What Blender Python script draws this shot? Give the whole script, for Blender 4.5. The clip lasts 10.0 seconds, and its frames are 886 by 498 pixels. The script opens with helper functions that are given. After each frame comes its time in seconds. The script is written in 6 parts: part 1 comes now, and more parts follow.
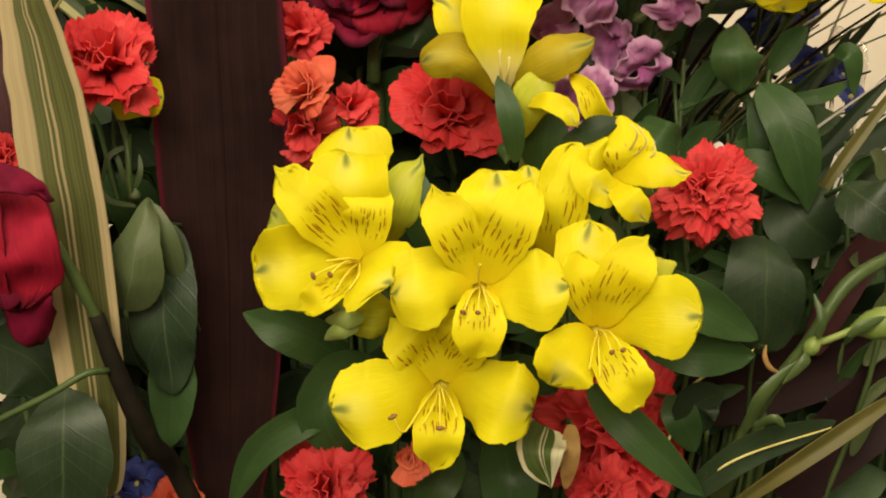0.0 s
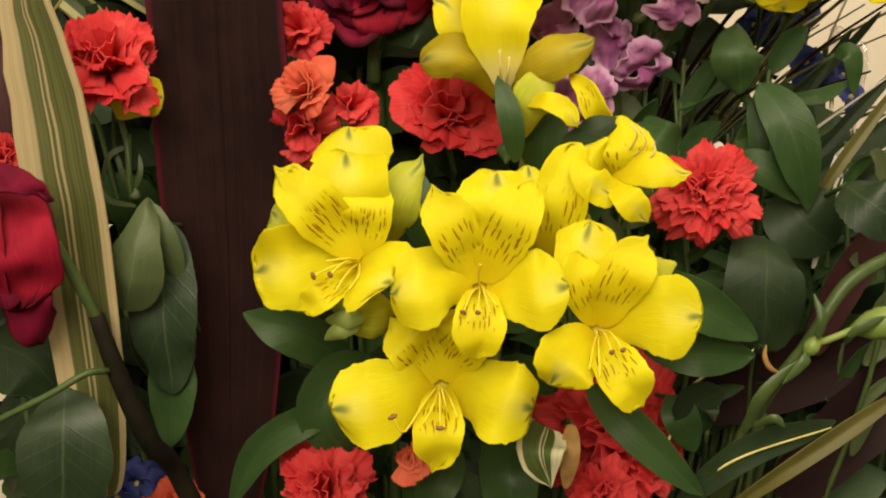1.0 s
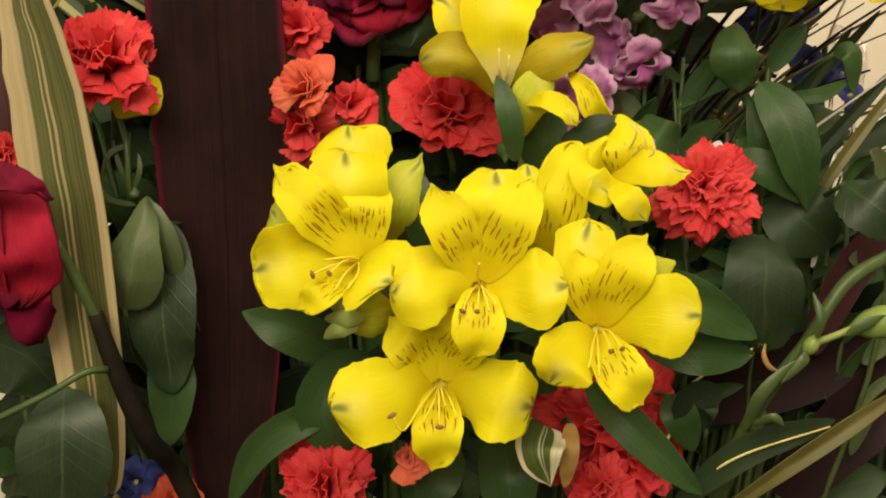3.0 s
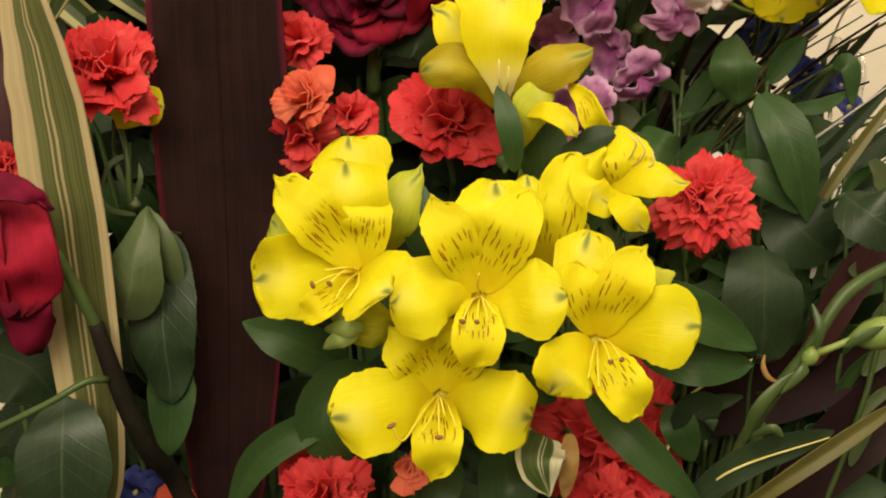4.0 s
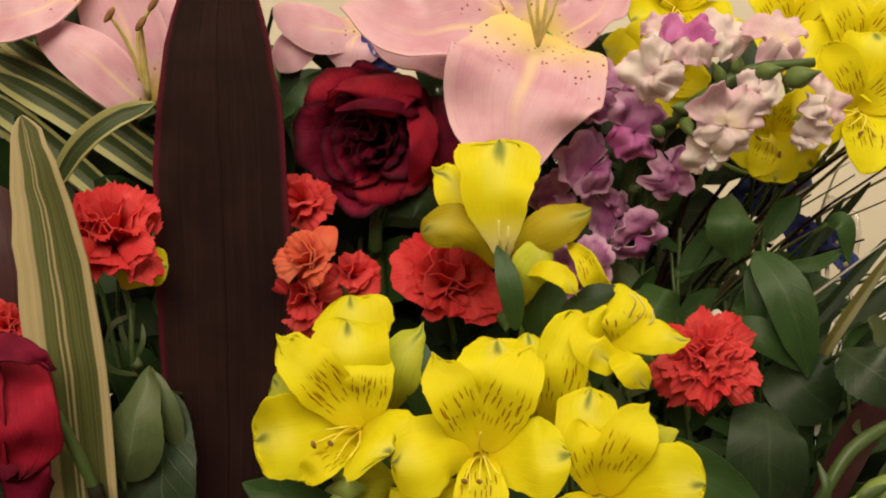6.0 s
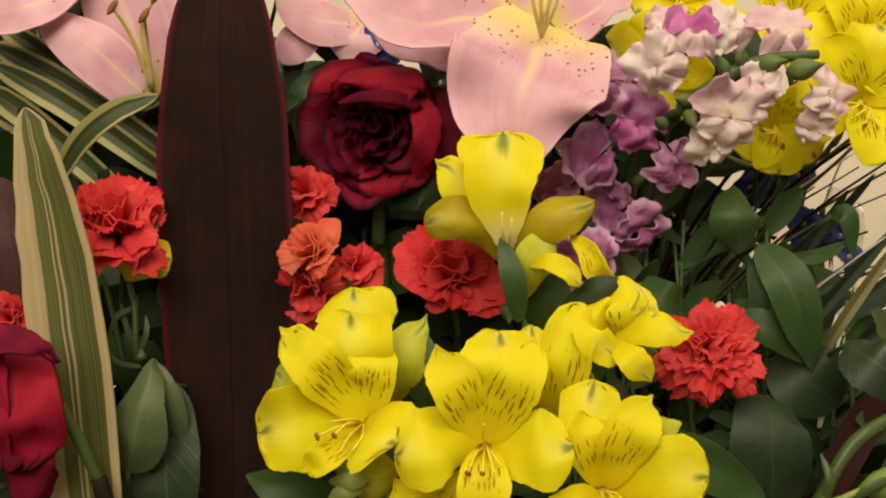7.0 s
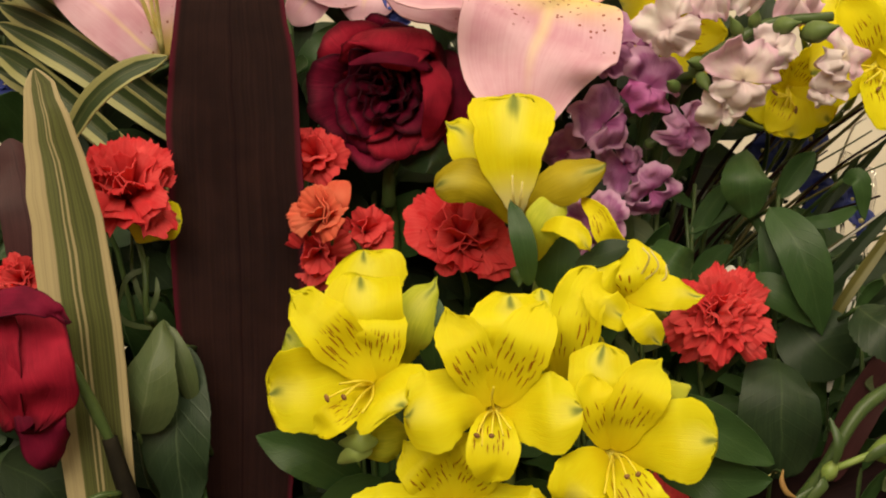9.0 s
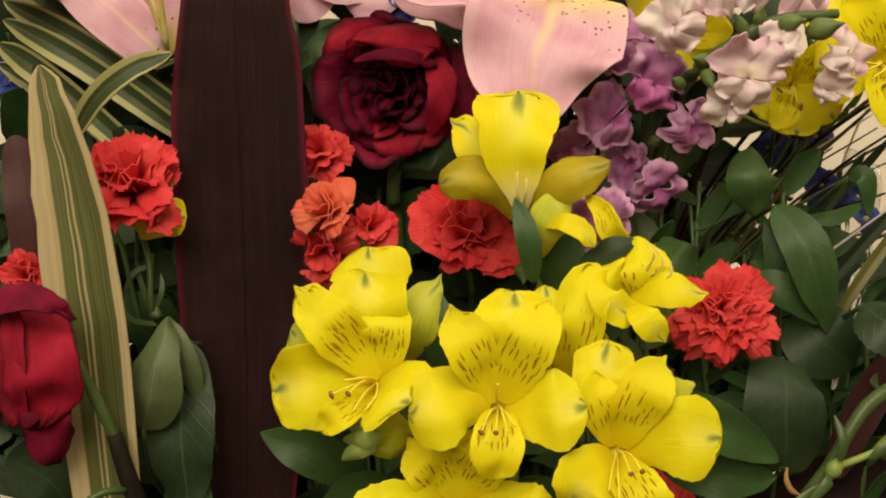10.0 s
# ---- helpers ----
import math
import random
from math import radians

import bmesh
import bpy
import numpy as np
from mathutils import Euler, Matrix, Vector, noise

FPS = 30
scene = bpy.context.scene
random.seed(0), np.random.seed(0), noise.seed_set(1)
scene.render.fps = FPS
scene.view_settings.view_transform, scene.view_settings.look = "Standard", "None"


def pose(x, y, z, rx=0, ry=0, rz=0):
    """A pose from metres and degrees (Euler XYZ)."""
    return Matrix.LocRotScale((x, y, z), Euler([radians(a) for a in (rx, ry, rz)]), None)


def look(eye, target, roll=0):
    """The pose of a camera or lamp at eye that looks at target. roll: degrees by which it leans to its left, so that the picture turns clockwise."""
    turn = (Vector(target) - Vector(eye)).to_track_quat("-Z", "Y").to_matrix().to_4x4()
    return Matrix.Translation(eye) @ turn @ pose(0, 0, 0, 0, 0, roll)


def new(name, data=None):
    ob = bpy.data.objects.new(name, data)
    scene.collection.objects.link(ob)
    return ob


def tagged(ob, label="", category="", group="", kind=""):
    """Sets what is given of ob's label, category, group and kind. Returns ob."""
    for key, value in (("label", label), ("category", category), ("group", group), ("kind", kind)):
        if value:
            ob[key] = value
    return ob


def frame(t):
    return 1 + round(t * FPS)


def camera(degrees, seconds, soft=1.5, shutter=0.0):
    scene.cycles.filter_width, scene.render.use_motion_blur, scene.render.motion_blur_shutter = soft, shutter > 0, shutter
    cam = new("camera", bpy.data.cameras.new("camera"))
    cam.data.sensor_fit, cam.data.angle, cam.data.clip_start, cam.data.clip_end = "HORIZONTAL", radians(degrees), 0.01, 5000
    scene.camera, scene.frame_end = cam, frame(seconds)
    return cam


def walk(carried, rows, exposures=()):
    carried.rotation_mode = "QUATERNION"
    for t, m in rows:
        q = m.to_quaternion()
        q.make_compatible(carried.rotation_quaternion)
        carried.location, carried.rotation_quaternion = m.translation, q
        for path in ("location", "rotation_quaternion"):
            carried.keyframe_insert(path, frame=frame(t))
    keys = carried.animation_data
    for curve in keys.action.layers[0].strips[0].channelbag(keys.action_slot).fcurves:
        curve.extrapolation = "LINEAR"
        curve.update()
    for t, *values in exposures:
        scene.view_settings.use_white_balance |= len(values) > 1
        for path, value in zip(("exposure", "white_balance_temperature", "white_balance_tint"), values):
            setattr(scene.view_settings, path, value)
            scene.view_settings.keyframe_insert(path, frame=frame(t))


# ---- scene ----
# ---- camera ----
EYE = Vector((0.0, -0.42, 0.40))


def aim(tilt, turn, roll, back):
    """The camera's pose from its tilt and turn in degrees, and how far it has drawn back."""
    eye = EYE - Vector((0, back, 0))
    p, w = radians(tilt), radians(turn)
    way = Vector((-math.sin(w) * math.cos(p), math.cos(w) * math.cos(p), math.sin(p)))
    return look(eye, eye + way, roll)


cam = camera(40, 10.0, soft=2.0)
walk(cam, [
    (0, aim(-8.000, 0.000, 0.000, 0)),
    (1.0, aim(-8.000, 0.000, 0.000, 0)),
    (2.0, aim(-8.000, 0.000, 0.011, 0)),
    (2.7, aim(-8.057, -0.034, 0.017, 0)),
    (3.4, aim(-8.057, -0.034, 0.034, 0)),
    (3.8, aim(-7.885, -0.040, 0.086, 0.0005)),
    (4.0, aim(-7.547, -0.040, 0.115, 0.0008)),
    (4.2, aim(-5.135, -0.057, -0.029, 0.002)),
    (4.5, aim(-2.356, -0.080, -0.132, 0.0034)),
    (4.7, aim(-1.010, -0.092, -0.183, 0.0034)),
    (5.0, aim(-0.076, -0.103, -0.212, 0.0034)),
    (5.5, aim(0.010, -0.074, -0.195, 0.0033)),
    (6.2, aim(-0.122, 0.057, -0.189, 0.0033)),
    (7.0, aim(-0.443, 0.172, -0.183, 0.0033)),
    (7.5, aim(-1.130, 0.160, -0.138, 0.0031)),
    (8.0, aim(-1.640, 0.390, -0.132, 0.003)),
    (8.5, aim(-1.795, 0.464, -0.046, 0.0029)),
    (9.0, aim(-2.196, 0.647, 0.017, 0.0027)),
    (9.5, aim(-2.402, 0.722, 0.063, 0.0027)),
    (10.0, aim(-2.339, 0.859, 0.080, 0.0027)),
], exposures=[(0.0, 0.06), (3.8, 0.06), (4.5, 0.04), (5.0, -0.20), (5.5, -0.26), (7.0, -0.23), (10.0, -0.15)])

# ---- light ----
world = bpy.data.worlds.new("room_air")
world.use_nodes = True
world.node_tree.nodes["Background"].inputs[0].default_value = (1.0, 0.85, 0.66, 1)
world.node_tree.nodes["Background"].inputs[1].default_value = 0.24
scene.world = world


def area(name, eye, target, size, watts, colour):
    lamp = bpy.data.lights.new(name, "AREA")
    lamp.shape, lamp.size, lamp.energy, lamp.color = "DISK", size, watts, colour
    ob = new(name, lamp)
    ob.matrix_world = look(eye, target)
    return ob


area("ceiling_light", (0.30, -0.95, 1.60), (0.0, 0.05, 0.38), 0.80, 17, (1.0, 0.86, 0.63))
# added fill lamp from the front, not a fixture of the room
area("front_fill_light", (-0.35, -1.55, 1.20), (0.0, 0.05, 0.38), 1.10, 31, (1.0, 0.86, 0.63))
# added lamp that only brightens the back wall, no known fixture
area("wall_fill_light", (1.0, 0.25, 1.55), (0.50, 0.62, 0.4), 0.30, 5, (1.0, 0.86, 0.68))


# ---- materials ----
def mat(name, rough=0.5, translucent=0.0, spec=0.4):
    """A material and the three tools to wire it: node maker, linker, and its surface."""
    m = bpy.data.materials.new(name)
    m.use_nodes = True
    nt = m.node_tree
    bsdf = nt.nodes["Principled BSDF"]
    bsdf.inputs["Roughness"].default_value = rough
    bsdf.inputs["Specular IOR Level"].default_value = spec
    thin = None
    if translucent:
        thin = nt.nodes.new("ShaderNodeBsdfTranslucent")
        mix = nt.nodes.new("ShaderNodeMixShader")
        mix.inputs[0].default_value = translucent
        nt.links.new(bsdf.outputs[0], mix.inputs[1])
        nt.links.new(thin.outputs[0], mix.inputs[2])
        nt.links.new(mix.outputs[0], nt.nodes["Material Output"].inputs[0])
    return m, nt, bsdf, thin


def math_node(nt, op, a, b=None, c=None, clamp=False):
    n = nt.nodes.new("ShaderNodeMath")
    n.operation, n.use_clamp = op, clamp
    for i, v in enumerate((a, b, c)):
        if v is None:
            continue
        if isinstance(v, (int, float)):
            n.inputs[i].default_value = v
        else:
            nt.links.new(v, n.inputs[i])
    return n.outputs[0]


def smooth(nt, v, lo, hi):
    n = nt.nodes.new("ShaderNodeMapRange")
    n.interpolation_type = "SMOOTHSTEP"
    nt.links.new(v, n.inputs[0])
    n.inputs[1].default_value, n.inputs[2].default_value = lo, hi
    return n.outputs[0]


def mixc(nt, fac, a, b):
    n = nt.nodes.new("ShaderNodeMix")
    n.data_type = "RGBA"
    for sock, v in ((n.inputs[0], fac), (n.inputs[6], a), (n.inputs[7], b)):
        if isinstance(v, tuple):
            sock.default_value = (*v, 1)
        elif isinstance(v, (int, float)):
            sock.default_value = v
        else:
            nt.links.new(v, sock)
    return n.outputs[2]


def noise_at(nt, coords, scale, detail=3.0, stretch=None):
    n = nt.nodes.new("ShaderNodeTexNoise")
    n.inputs["Scale"].default_value, n.inputs["Detail"].default_value = scale, detail
    if stretch:
        mp = nt.nodes.new("ShaderNodeMapping")
        mp.inputs["Scale"].default_value = stretch
        nt.links.new(coords, mp.inputs[0])
        coords = mp.outputs[0]
    nt.links.new(coords, n.inputs["Vector"])
    return n.outputs["Fac"]


def paint(nt, bsdf, thin, colour):
    nt.links.new(colour, bsdf.inputs["Base Color"])
    if thin:
        nt.links.new(colour, thin.inputs[0])


def bump(nt, bsdf, height, strength, distance=0.001):
    n = nt.nodes.new("ShaderNodeBump")
    n.inputs["Strength"].default_value, n.inputs["Distance"].default_value = strength, distance
    nt.links.new(height, n.inputs["Height"])
    nt.links.new(n.outputs[0], bsdf.inputs["Normal"])


def uv_axes(nt):
    """Along a blade (0 base, 1 tip), across it (-1 to 1), the plain uv, the object's own coordinates and a random number."""
    uv = nt.nodes.new("ShaderNodeUVMap").outputs[0]
    sep = nt.nodes.new("ShaderNodeSeparateXYZ")
    nt.links.new(uv, sep.inputs[0])
    across = math_node(nt, "MULTIPLY_ADD", sep.outputs[1], 2.0, -1.0)
    obj = nt.nodes.new("ShaderNodeTexCoord").outputs["Object"]
    rnd = nt.nodes.new("ShaderNodeObjectInfo").outputs["Random"]
    return sep.outputs[0], across, uv, obj, rnd


def freckle(nt, obj, u):
    """Small scattered dots near the base of a petal."""
    vor = nt.nodes.new("ShaderNodeTexVoronoi")
    vor.inputs["Scale"].default_value = 330
    nt.links.new(obj, vor.inputs["Vector"])
    dot = smooth(nt, vor.outputs["Distance"], 0.25, 0.13)
    zone = math_node(nt, "MULTIPLY", smooth(nt, u, 0.08, 0.14), smooth(nt, u, 0.50, 0.34))
    few = smooth(nt, noise_at(nt, obj, 70, 1.0), 0.42, 0.50)
    return math_node(nt, "MULTIPLY", math_node(nt, "MULTIPLY", dot, zone), few)


def petal_mat(name, deep, pale, base=None, edge=None, rough=0.5, translucent=0.3, veins=0.12, base_reach=0.35, edge_from=0.8, freckles=None, rib=None, spec=0.25, blotchy=0.85):
    m, nt, bsdf, thin = mat(name, rough, translucent, spec)
    u, v, uv, obj, rnd = uv_axes(nt)
    streak = noise_at(nt, uv, 3.0, 4.0, (1.2, 16, 1))
    blotch = noise_at(nt, obj, 70, 3.0)
    k = math_node(nt, "ADD", math_node(nt, "MULTIPLY", streak, 0.35), math_node(nt, "MULTIPLY", blotch, blotchy))
    col = mixc(nt, smooth(nt, k, 0.35, 0.85), deep, pale)
    col = mixc(nt, math_node(nt, "MULTIPLY", rnd, 0.35), col, deep)
    if edge:
        far = math_node(nt, "MAXIMUM", u, math_node(nt, "ABSOLUTE", v))
        col = mixc(nt, smooth(nt, far, edge_from, 1.0), col, edge)
    if base:
        col = mixc(nt, smooth(nt, u, base_reach, 0.02), col, base)
    if rib:
        line = math_node(nt, "MULTIPLY", smooth(nt, math_node(nt, "ABSOLUTE", v), 0.14, 0.0), smooth(nt, u, 0.9, 0.35))
        col = mixc(nt, math_node(nt, "MULTIPLY", line, 0.65), col, rib)
    if freckles:
        col = mixc(nt, freckle(nt, obj, u), col, freckles)
    paint(nt, bsdf, thin, col)
    bump(nt, bsdf, math_node(nt, "ADD", streak, math_node(nt, "MULTIPLY", blotch, 0.5)), veins, 0.0008)
    return m


def alstro_mat(name, spotted, green_tip, glow_base=False, deep=(0.86, 0.76, 0.006), light=(0.90, 0.86, 0.020)):
    m, nt, bsdf, thin = mat(name, 0.5, 0.46, 0.22)
    u, v, uv, obj, rnd = uv_axes(nt)
    streak = noise_at(nt, uv, 3.0, 4.0, (1.0, 18, 1))
    blotch = noise_at(nt, obj, 60, 2.0)
    col = mixc(nt, smooth(nt, math_node(nt, "ADD", streak, math_node(nt, "MULTIPLY", blotch, 0.9)), 0.55, 1.3), deep, light)
    col = mixc(nt, math_node(nt, "MULTIPLY", smooth(nt, u, 0.40, 0.0), 0.30), col, (0.86, 0.60, 0.008))
    # light glowing through the throat, painted as a pale petal base
    if glow_base:
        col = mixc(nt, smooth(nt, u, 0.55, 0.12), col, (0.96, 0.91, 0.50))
    if green_tip:
        tip = math_node(nt, "MULTIPLY", smooth(nt, u, 0.80, 0.93), smooth(nt, math_node(nt, "ABSOLUTE", v), 0.20, 0.02))
        pale = math_node(nt, "MULTIPLY", smooth(nt, u, 0.55, 0.85), smooth(nt, math_node(nt, "ABSOLUTE", v), 0.55, 0.05))
        col = mixc(nt, math_node(nt, "MULTIPLY", pale, 0.40), col, (0.90, 0.88, 0.26))
        col = mixc(nt, math_node(nt, "MULTIPLY", tip, 0.8), col, (0.16, 0.24, 0.06))
    if spotted:
        vor = nt.nodes.new("ShaderNodeTexVoronoi")
        mp = nt.nodes.new("ShaderNodeMapping")
        mp.inputs["Scale"].default_value = (5.4, 8.6, 1)
        nt.links.new(uv, mp.inputs[0])
        off = nt.nodes.new("ShaderNodeVectorMath")
        off.operation = "ADD"
        comb = nt.nodes.new("ShaderNodeCombineXYZ")
        nt.links.new(math_node(nt, "MULTIPLY", rnd, 20.0), comb.inputs[0])
        nt.links.new(mp.outputs[0], off.inputs[0])
        nt.links.new(comb.outputs[0], off.inputs[1])
        sep = nt.nodes.new("ShaderNodeSeparateXYZ")
        squeeze = nt.nodes.new("ShaderNodeMapping")
        squeeze.inputs["Scale"].default_value = (1.0, 1.0, 1.0)
        nt.links.new(off.outputs[0], squeeze.inputs[0])
        vor.inputs["Scale"].default_value, vor.inputs["Randomness"].default_value = 1.0, 0.75
        nt.links.new(squeeze.outputs[0], vor.inputs["Vector"])
        diff = nt.nodes.new("ShaderNodeVectorMath")
        diff.operation = "SUBTRACT"
        nt.links.new(squeeze.outputs[0], diff.inputs[0])
        nt.links.new(vor.outputs["Position"], diff.inputs[1])
        nt.links.new(diff.outputs[0], sep.inputs[0])
        dx = math_node(nt, "DIVIDE", sep.outputs[0], 0.40)
        dy = math_node(nt, "DIVIDE", sep.outputs[1], 0.135)
        r = math_node(nt, "ADD", math_node(nt, "MULTIPLY", dx, dx), math_node(nt, "MULTIPLY", dy, dy))
        dash = smooth(nt, r, 1.15, 0.55)
        zone = math_node(nt, "MULTIPLY", smooth(nt, u, 0.24, 0.34), smooth(nt, u, 0.70, 0.58))
        zone = math_node(nt, "MULTIPLY", zone, smooth(nt, math_node(nt, "ABSOLUTE", v), 0.85, 0.7))
        pick = smooth(nt, vor.outputs["Color"], 0.30, 0.34)
        dash = math_node(nt, "MULTIPLY", math_node(nt, "MULTIPLY", dash, zone), pick)
        col = mixc(nt, math_node(nt, "MULTIPLY", dash, 0.92), col, (0.36, 0.10, 0.008))
    paint(nt, bsdf, thin, col)
    bump(nt, bsdf, math_node(nt, "ADD", streak, blotch), 0.35, 0.0008)
    return m


def leaf_mat(name, dark, light, rough=0.4, vein=(0.16, 0.22, 0.06), vein_width=0.05, rows=9, translucent=0.12, spec=0.45, side_vein=0.08, margin=None):
    m, nt, bsdf, thin = mat(name, rough, translucent, spec)
    u, v, uv, obj, rnd = uv_axes(nt)
    av = math_node(nt, "ABSOLUTE", v)
    streak = noise_at(nt, uv, 3.0, 4.0, (1.0, 14, 1))
    blotch = noise_at(nt, obj, 45, 4.0)
    col = mixc(nt, smooth(nt, math_node(nt, "ADD", math_node(nt, "MULTIPLY", streak, 0.5), math_node(nt, "MULTIPLY", blotch, 0.6)), 0.35, 0.8), dark, light)
    col = mixc(nt, math_node(nt, "MULTIPLY", rnd, 0.4), col, dark)
    side = math_node(nt, "SINE", math_node(nt, "MULTIPLY", math_node(nt, "SUBTRACT", u, math_node(nt, "MULTIPLY", av, 0.22)), rows * 6.283))
    side = smooth(nt, side, 0.86, 1.0)
    col = mixc(nt, math_node(nt, "MULTIPLY", side, side_vein), col, vein)
    if vein_width:
        col = mixc(nt, math_node(nt, "MULTIPLY", smooth(nt, av, vein_width, 0.0), 0.7), col, vein)
    if margin:
        col = mixc(nt, smooth(nt, av, 0.88, 0.98), col, margin)
    paint(nt, bsdf, thin, col)
    bump(nt, bsdf, math_node(nt, "ADD", math_node(nt, "MULTIPLY", side, -0.3), math_node(nt, "ADD", math_node(nt, "MULTIPLY", streak, 0.4), blotch)), 0.22, 0.001)
    return m


def stripe_mat(name, cream, green, lines=1.0):
    """Cream margins, a green body and thin cream lines down the blade."""
    m, nt, bsdf, thin = mat(name, 0.42, 0.12, 0.4)
    u, v, uv, obj, rnd = uv_axes(nt)
    wob = math_node(nt, "MULTIPLY", math_node(nt, "SUBTRACT", noise_at(nt, uv, 2.0, 2.0, (1.5, 2, 1)), 0.5), 0.08)
    x = math_node(nt, "ADD", math_node(nt, "SUBTRACT", v, 0.14), wob)
    body = smooth(nt, math_node(nt, "ABSOLUTE", x), 0.66, 0.60)
    fine = noise_at(nt, uv, 3.0, 3.0, (0.25, 22, 1))
    line = smooth(nt, math_node(nt, "ABSOLUTE", math_node(nt, "ADD", x, 0.10)), 0.06, 0.03)
    line2 = smooth(nt, math_node(nt, "ABSOLUTE", math_node(nt, "ADD", x, 0.26)), 0.04, 0.015)
    g = mixc(nt, smooth(nt, fine, 0.35, 0.7), green, tuple(c * 1.9 for c in green))
    g = mixc(nt, math_node(nt, "MULTIPLY", math_node(nt, "MAXIMUM", line, line2), 0.7 * lines), g, cream)
    c = mixc(nt, smooth(nt, fine, 0.4, 0.75), cream, tuple(c * 0.72 for c in cream))
    col = mixc(nt, body, c, g)
    paint(nt, bsdf, thin, col)
    bump(nt, bsdf, noise_at(nt, uv, 3.0, 3.0, (0.1, 40, 1)), 0.25, 0.0008)
    return m


def plain_mat(name, colour, other, scale=60, rough=0.5, translucent=0.0, spec=0.4):
    m, nt, bsdf, thin = mat(name, rough, translucent, spec)
    obj = nt.nodes.new("ShaderNodeTexCoord").outputs["Object"]
    a, b = noise_at(nt, obj, scale, 4.0), noise_at(nt, obj, scale * 0.17, 2.0)
    k = math_node(nt, "MULTIPLY", math_node(nt, "ADD", a, b), 0.5)
    paint(nt, bsdf, thin, mixc(nt, smooth(nt, k, 0.35, 0.65), colour, other))
    bump(nt, bsdf, a, 0.25, 0.001)
    return m


M_YELLOW = alstro_mat("yellow_outer_petal", False, True)
M_SPOT = alstro_mat("yellow_spotted_petal", True, False)
M_YBACK = alstro_mat("yellow_throat_glow_petal", False, True, True)
# darker copy of the yellow: the side petals' shade put into their colour
M_YSHADED = alstro_mat("shaded_yellow_petal", False, True, False, (0.40, 0.32, 0.010), (0.60, 0.49, 0.02))
M_YGREEN = alstro_mat("greenish_yellow_petal", False, True, False, (0.42, 0.52, 0.03), (0.72, 0.74, 0.07))
M_RED = petal_mat("red_carnation_petal", (0.72, 0.030, 0.042), (0.90, 0.155, 0.155), rough=0.65, translucent=0.45, spec=0.15)
M_PEACH = petal_mat("peach_carnation_petal", (0.82, 0.13, 0.07), (0.88, 0.30, 0.18), rough=0.65, translucent=0.45, spec=0.15)
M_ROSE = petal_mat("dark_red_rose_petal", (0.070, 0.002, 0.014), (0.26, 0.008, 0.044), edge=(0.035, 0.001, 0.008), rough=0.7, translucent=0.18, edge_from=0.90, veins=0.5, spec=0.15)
# lit copy of the rose red, highlights put into its colour
M_ROSE2 = petal_mat("bright_lit_rose_petal", (0.17, 0.003, 0.016), (0.42, 0.014, 0.042), edge=(0.09, 0.002, 0.010), rough=0.7, translucent=0.2, edge_from=0.92, veins=0.5, spec=0.15)
M_PINK = petal_mat("pink_petal", (0.66, 0.34, 0.45), (0.82, 0.57, 0.67), base=(0.92, 0.76, 0.26), edge=(0.80, 0.52, 0.61), rough=0.5, translucent=0.28, base_reach=0.34, veins=0.14, freckles=(0.30, 0.06, 0.03), rib=(0.88, 0.72, 0.42), spec=0.2)
M_WHITE = petal_mat("white_pink_floret", (0.80, 0.66, 0.70), (0.93, 0.91, 0.87), base=(0.80, 0.66, 0.70), rough=0.6, base_reach=0.3, translucent=0.38, spec=0.15, edge=(0.88, 0.74, 0.80), edge_from=0.9)
M_BLUSH = petal_mat("blush_pink_floret", (0.72, 0.46, 0.58), (0.93, 0.86, 0.84), base=(0.86, 0.74, 0.62), rough=0.6, base_reach=0.4, translucent=0.38, spec=0.15, edge=(0.80, 0.56, 0.68), edge_from=0.85)
M_LILAC = petal_mat("lilac_floret", (0.38, 0.10, 0.32), (0.70, 0.38, 0.62), base=(0.44, 0.12, 0.34), edge=(0.72, 0.44, 0.66), rough=0.6, edge_from=0.88, translucent=0.4, spec=0.15, base_reach=0.3)
M_MAGENTA = petal_mat("magenta_throat", (0.50, 0.09, 0.36), (0.66, 0.26, 0.55), rough=0.5)
M_BLUE = petal_mat("blue_floret", (0.025, 0.035, 0.20), (0.06, 0.09, 0.36), rough=0.55, translucent=0.15)
M_LEAF = leaf_mat("green_leaf", (0.024, 0.058, 0.016), (0.052, 0.108, 0.030), vein=(0.055, 0.10, 0.035), rough=0.45, spec=0.3)
M_ROSELEAF = leaf_mat("rose_leaf", (0.015, 0.032, 0.014), (0.034, 0.060, 0.026), vein=(0.07, 0.10, 0.05), rows=8, rough=0.45, side_vein=0.12)
M_PALELEAF = leaf_mat("pale_green_leaf", (0.060, 0.088, 0.032), (0.10, 0.130, 0.052), vein=(0.12, 0.15, 0.07), rough=0.5)
M_DARKLEAF = leaf_mat("dark_green_leaf", (0.014, 0.028, 0.012), (0.030, 0.054, 0.020), vein=(0.04, 0.065, 0.025), rough=0.5, spec=0.25)
M_CORD = leaf_mat("burgundy_leaf", (0.011, 0.0048, 0.005), (0.030, 0.0125, 0.0112), rough=0.7, vein=(0.008, 0.002, 0.003), vein_width=0.03, rows=0, translucent=0.05, spec=0.06, margin=(0.070, 0.007, 0.016))
M_CORDRED = leaf_mat("red_burgundy_leaf", (0.034, 0.010, 0.012), (0.080, 0.026, 0.028), rough=0.5, vein=(0.02, 0.006, 0.008), rows=0, translucent=0.1, spec=0.2)
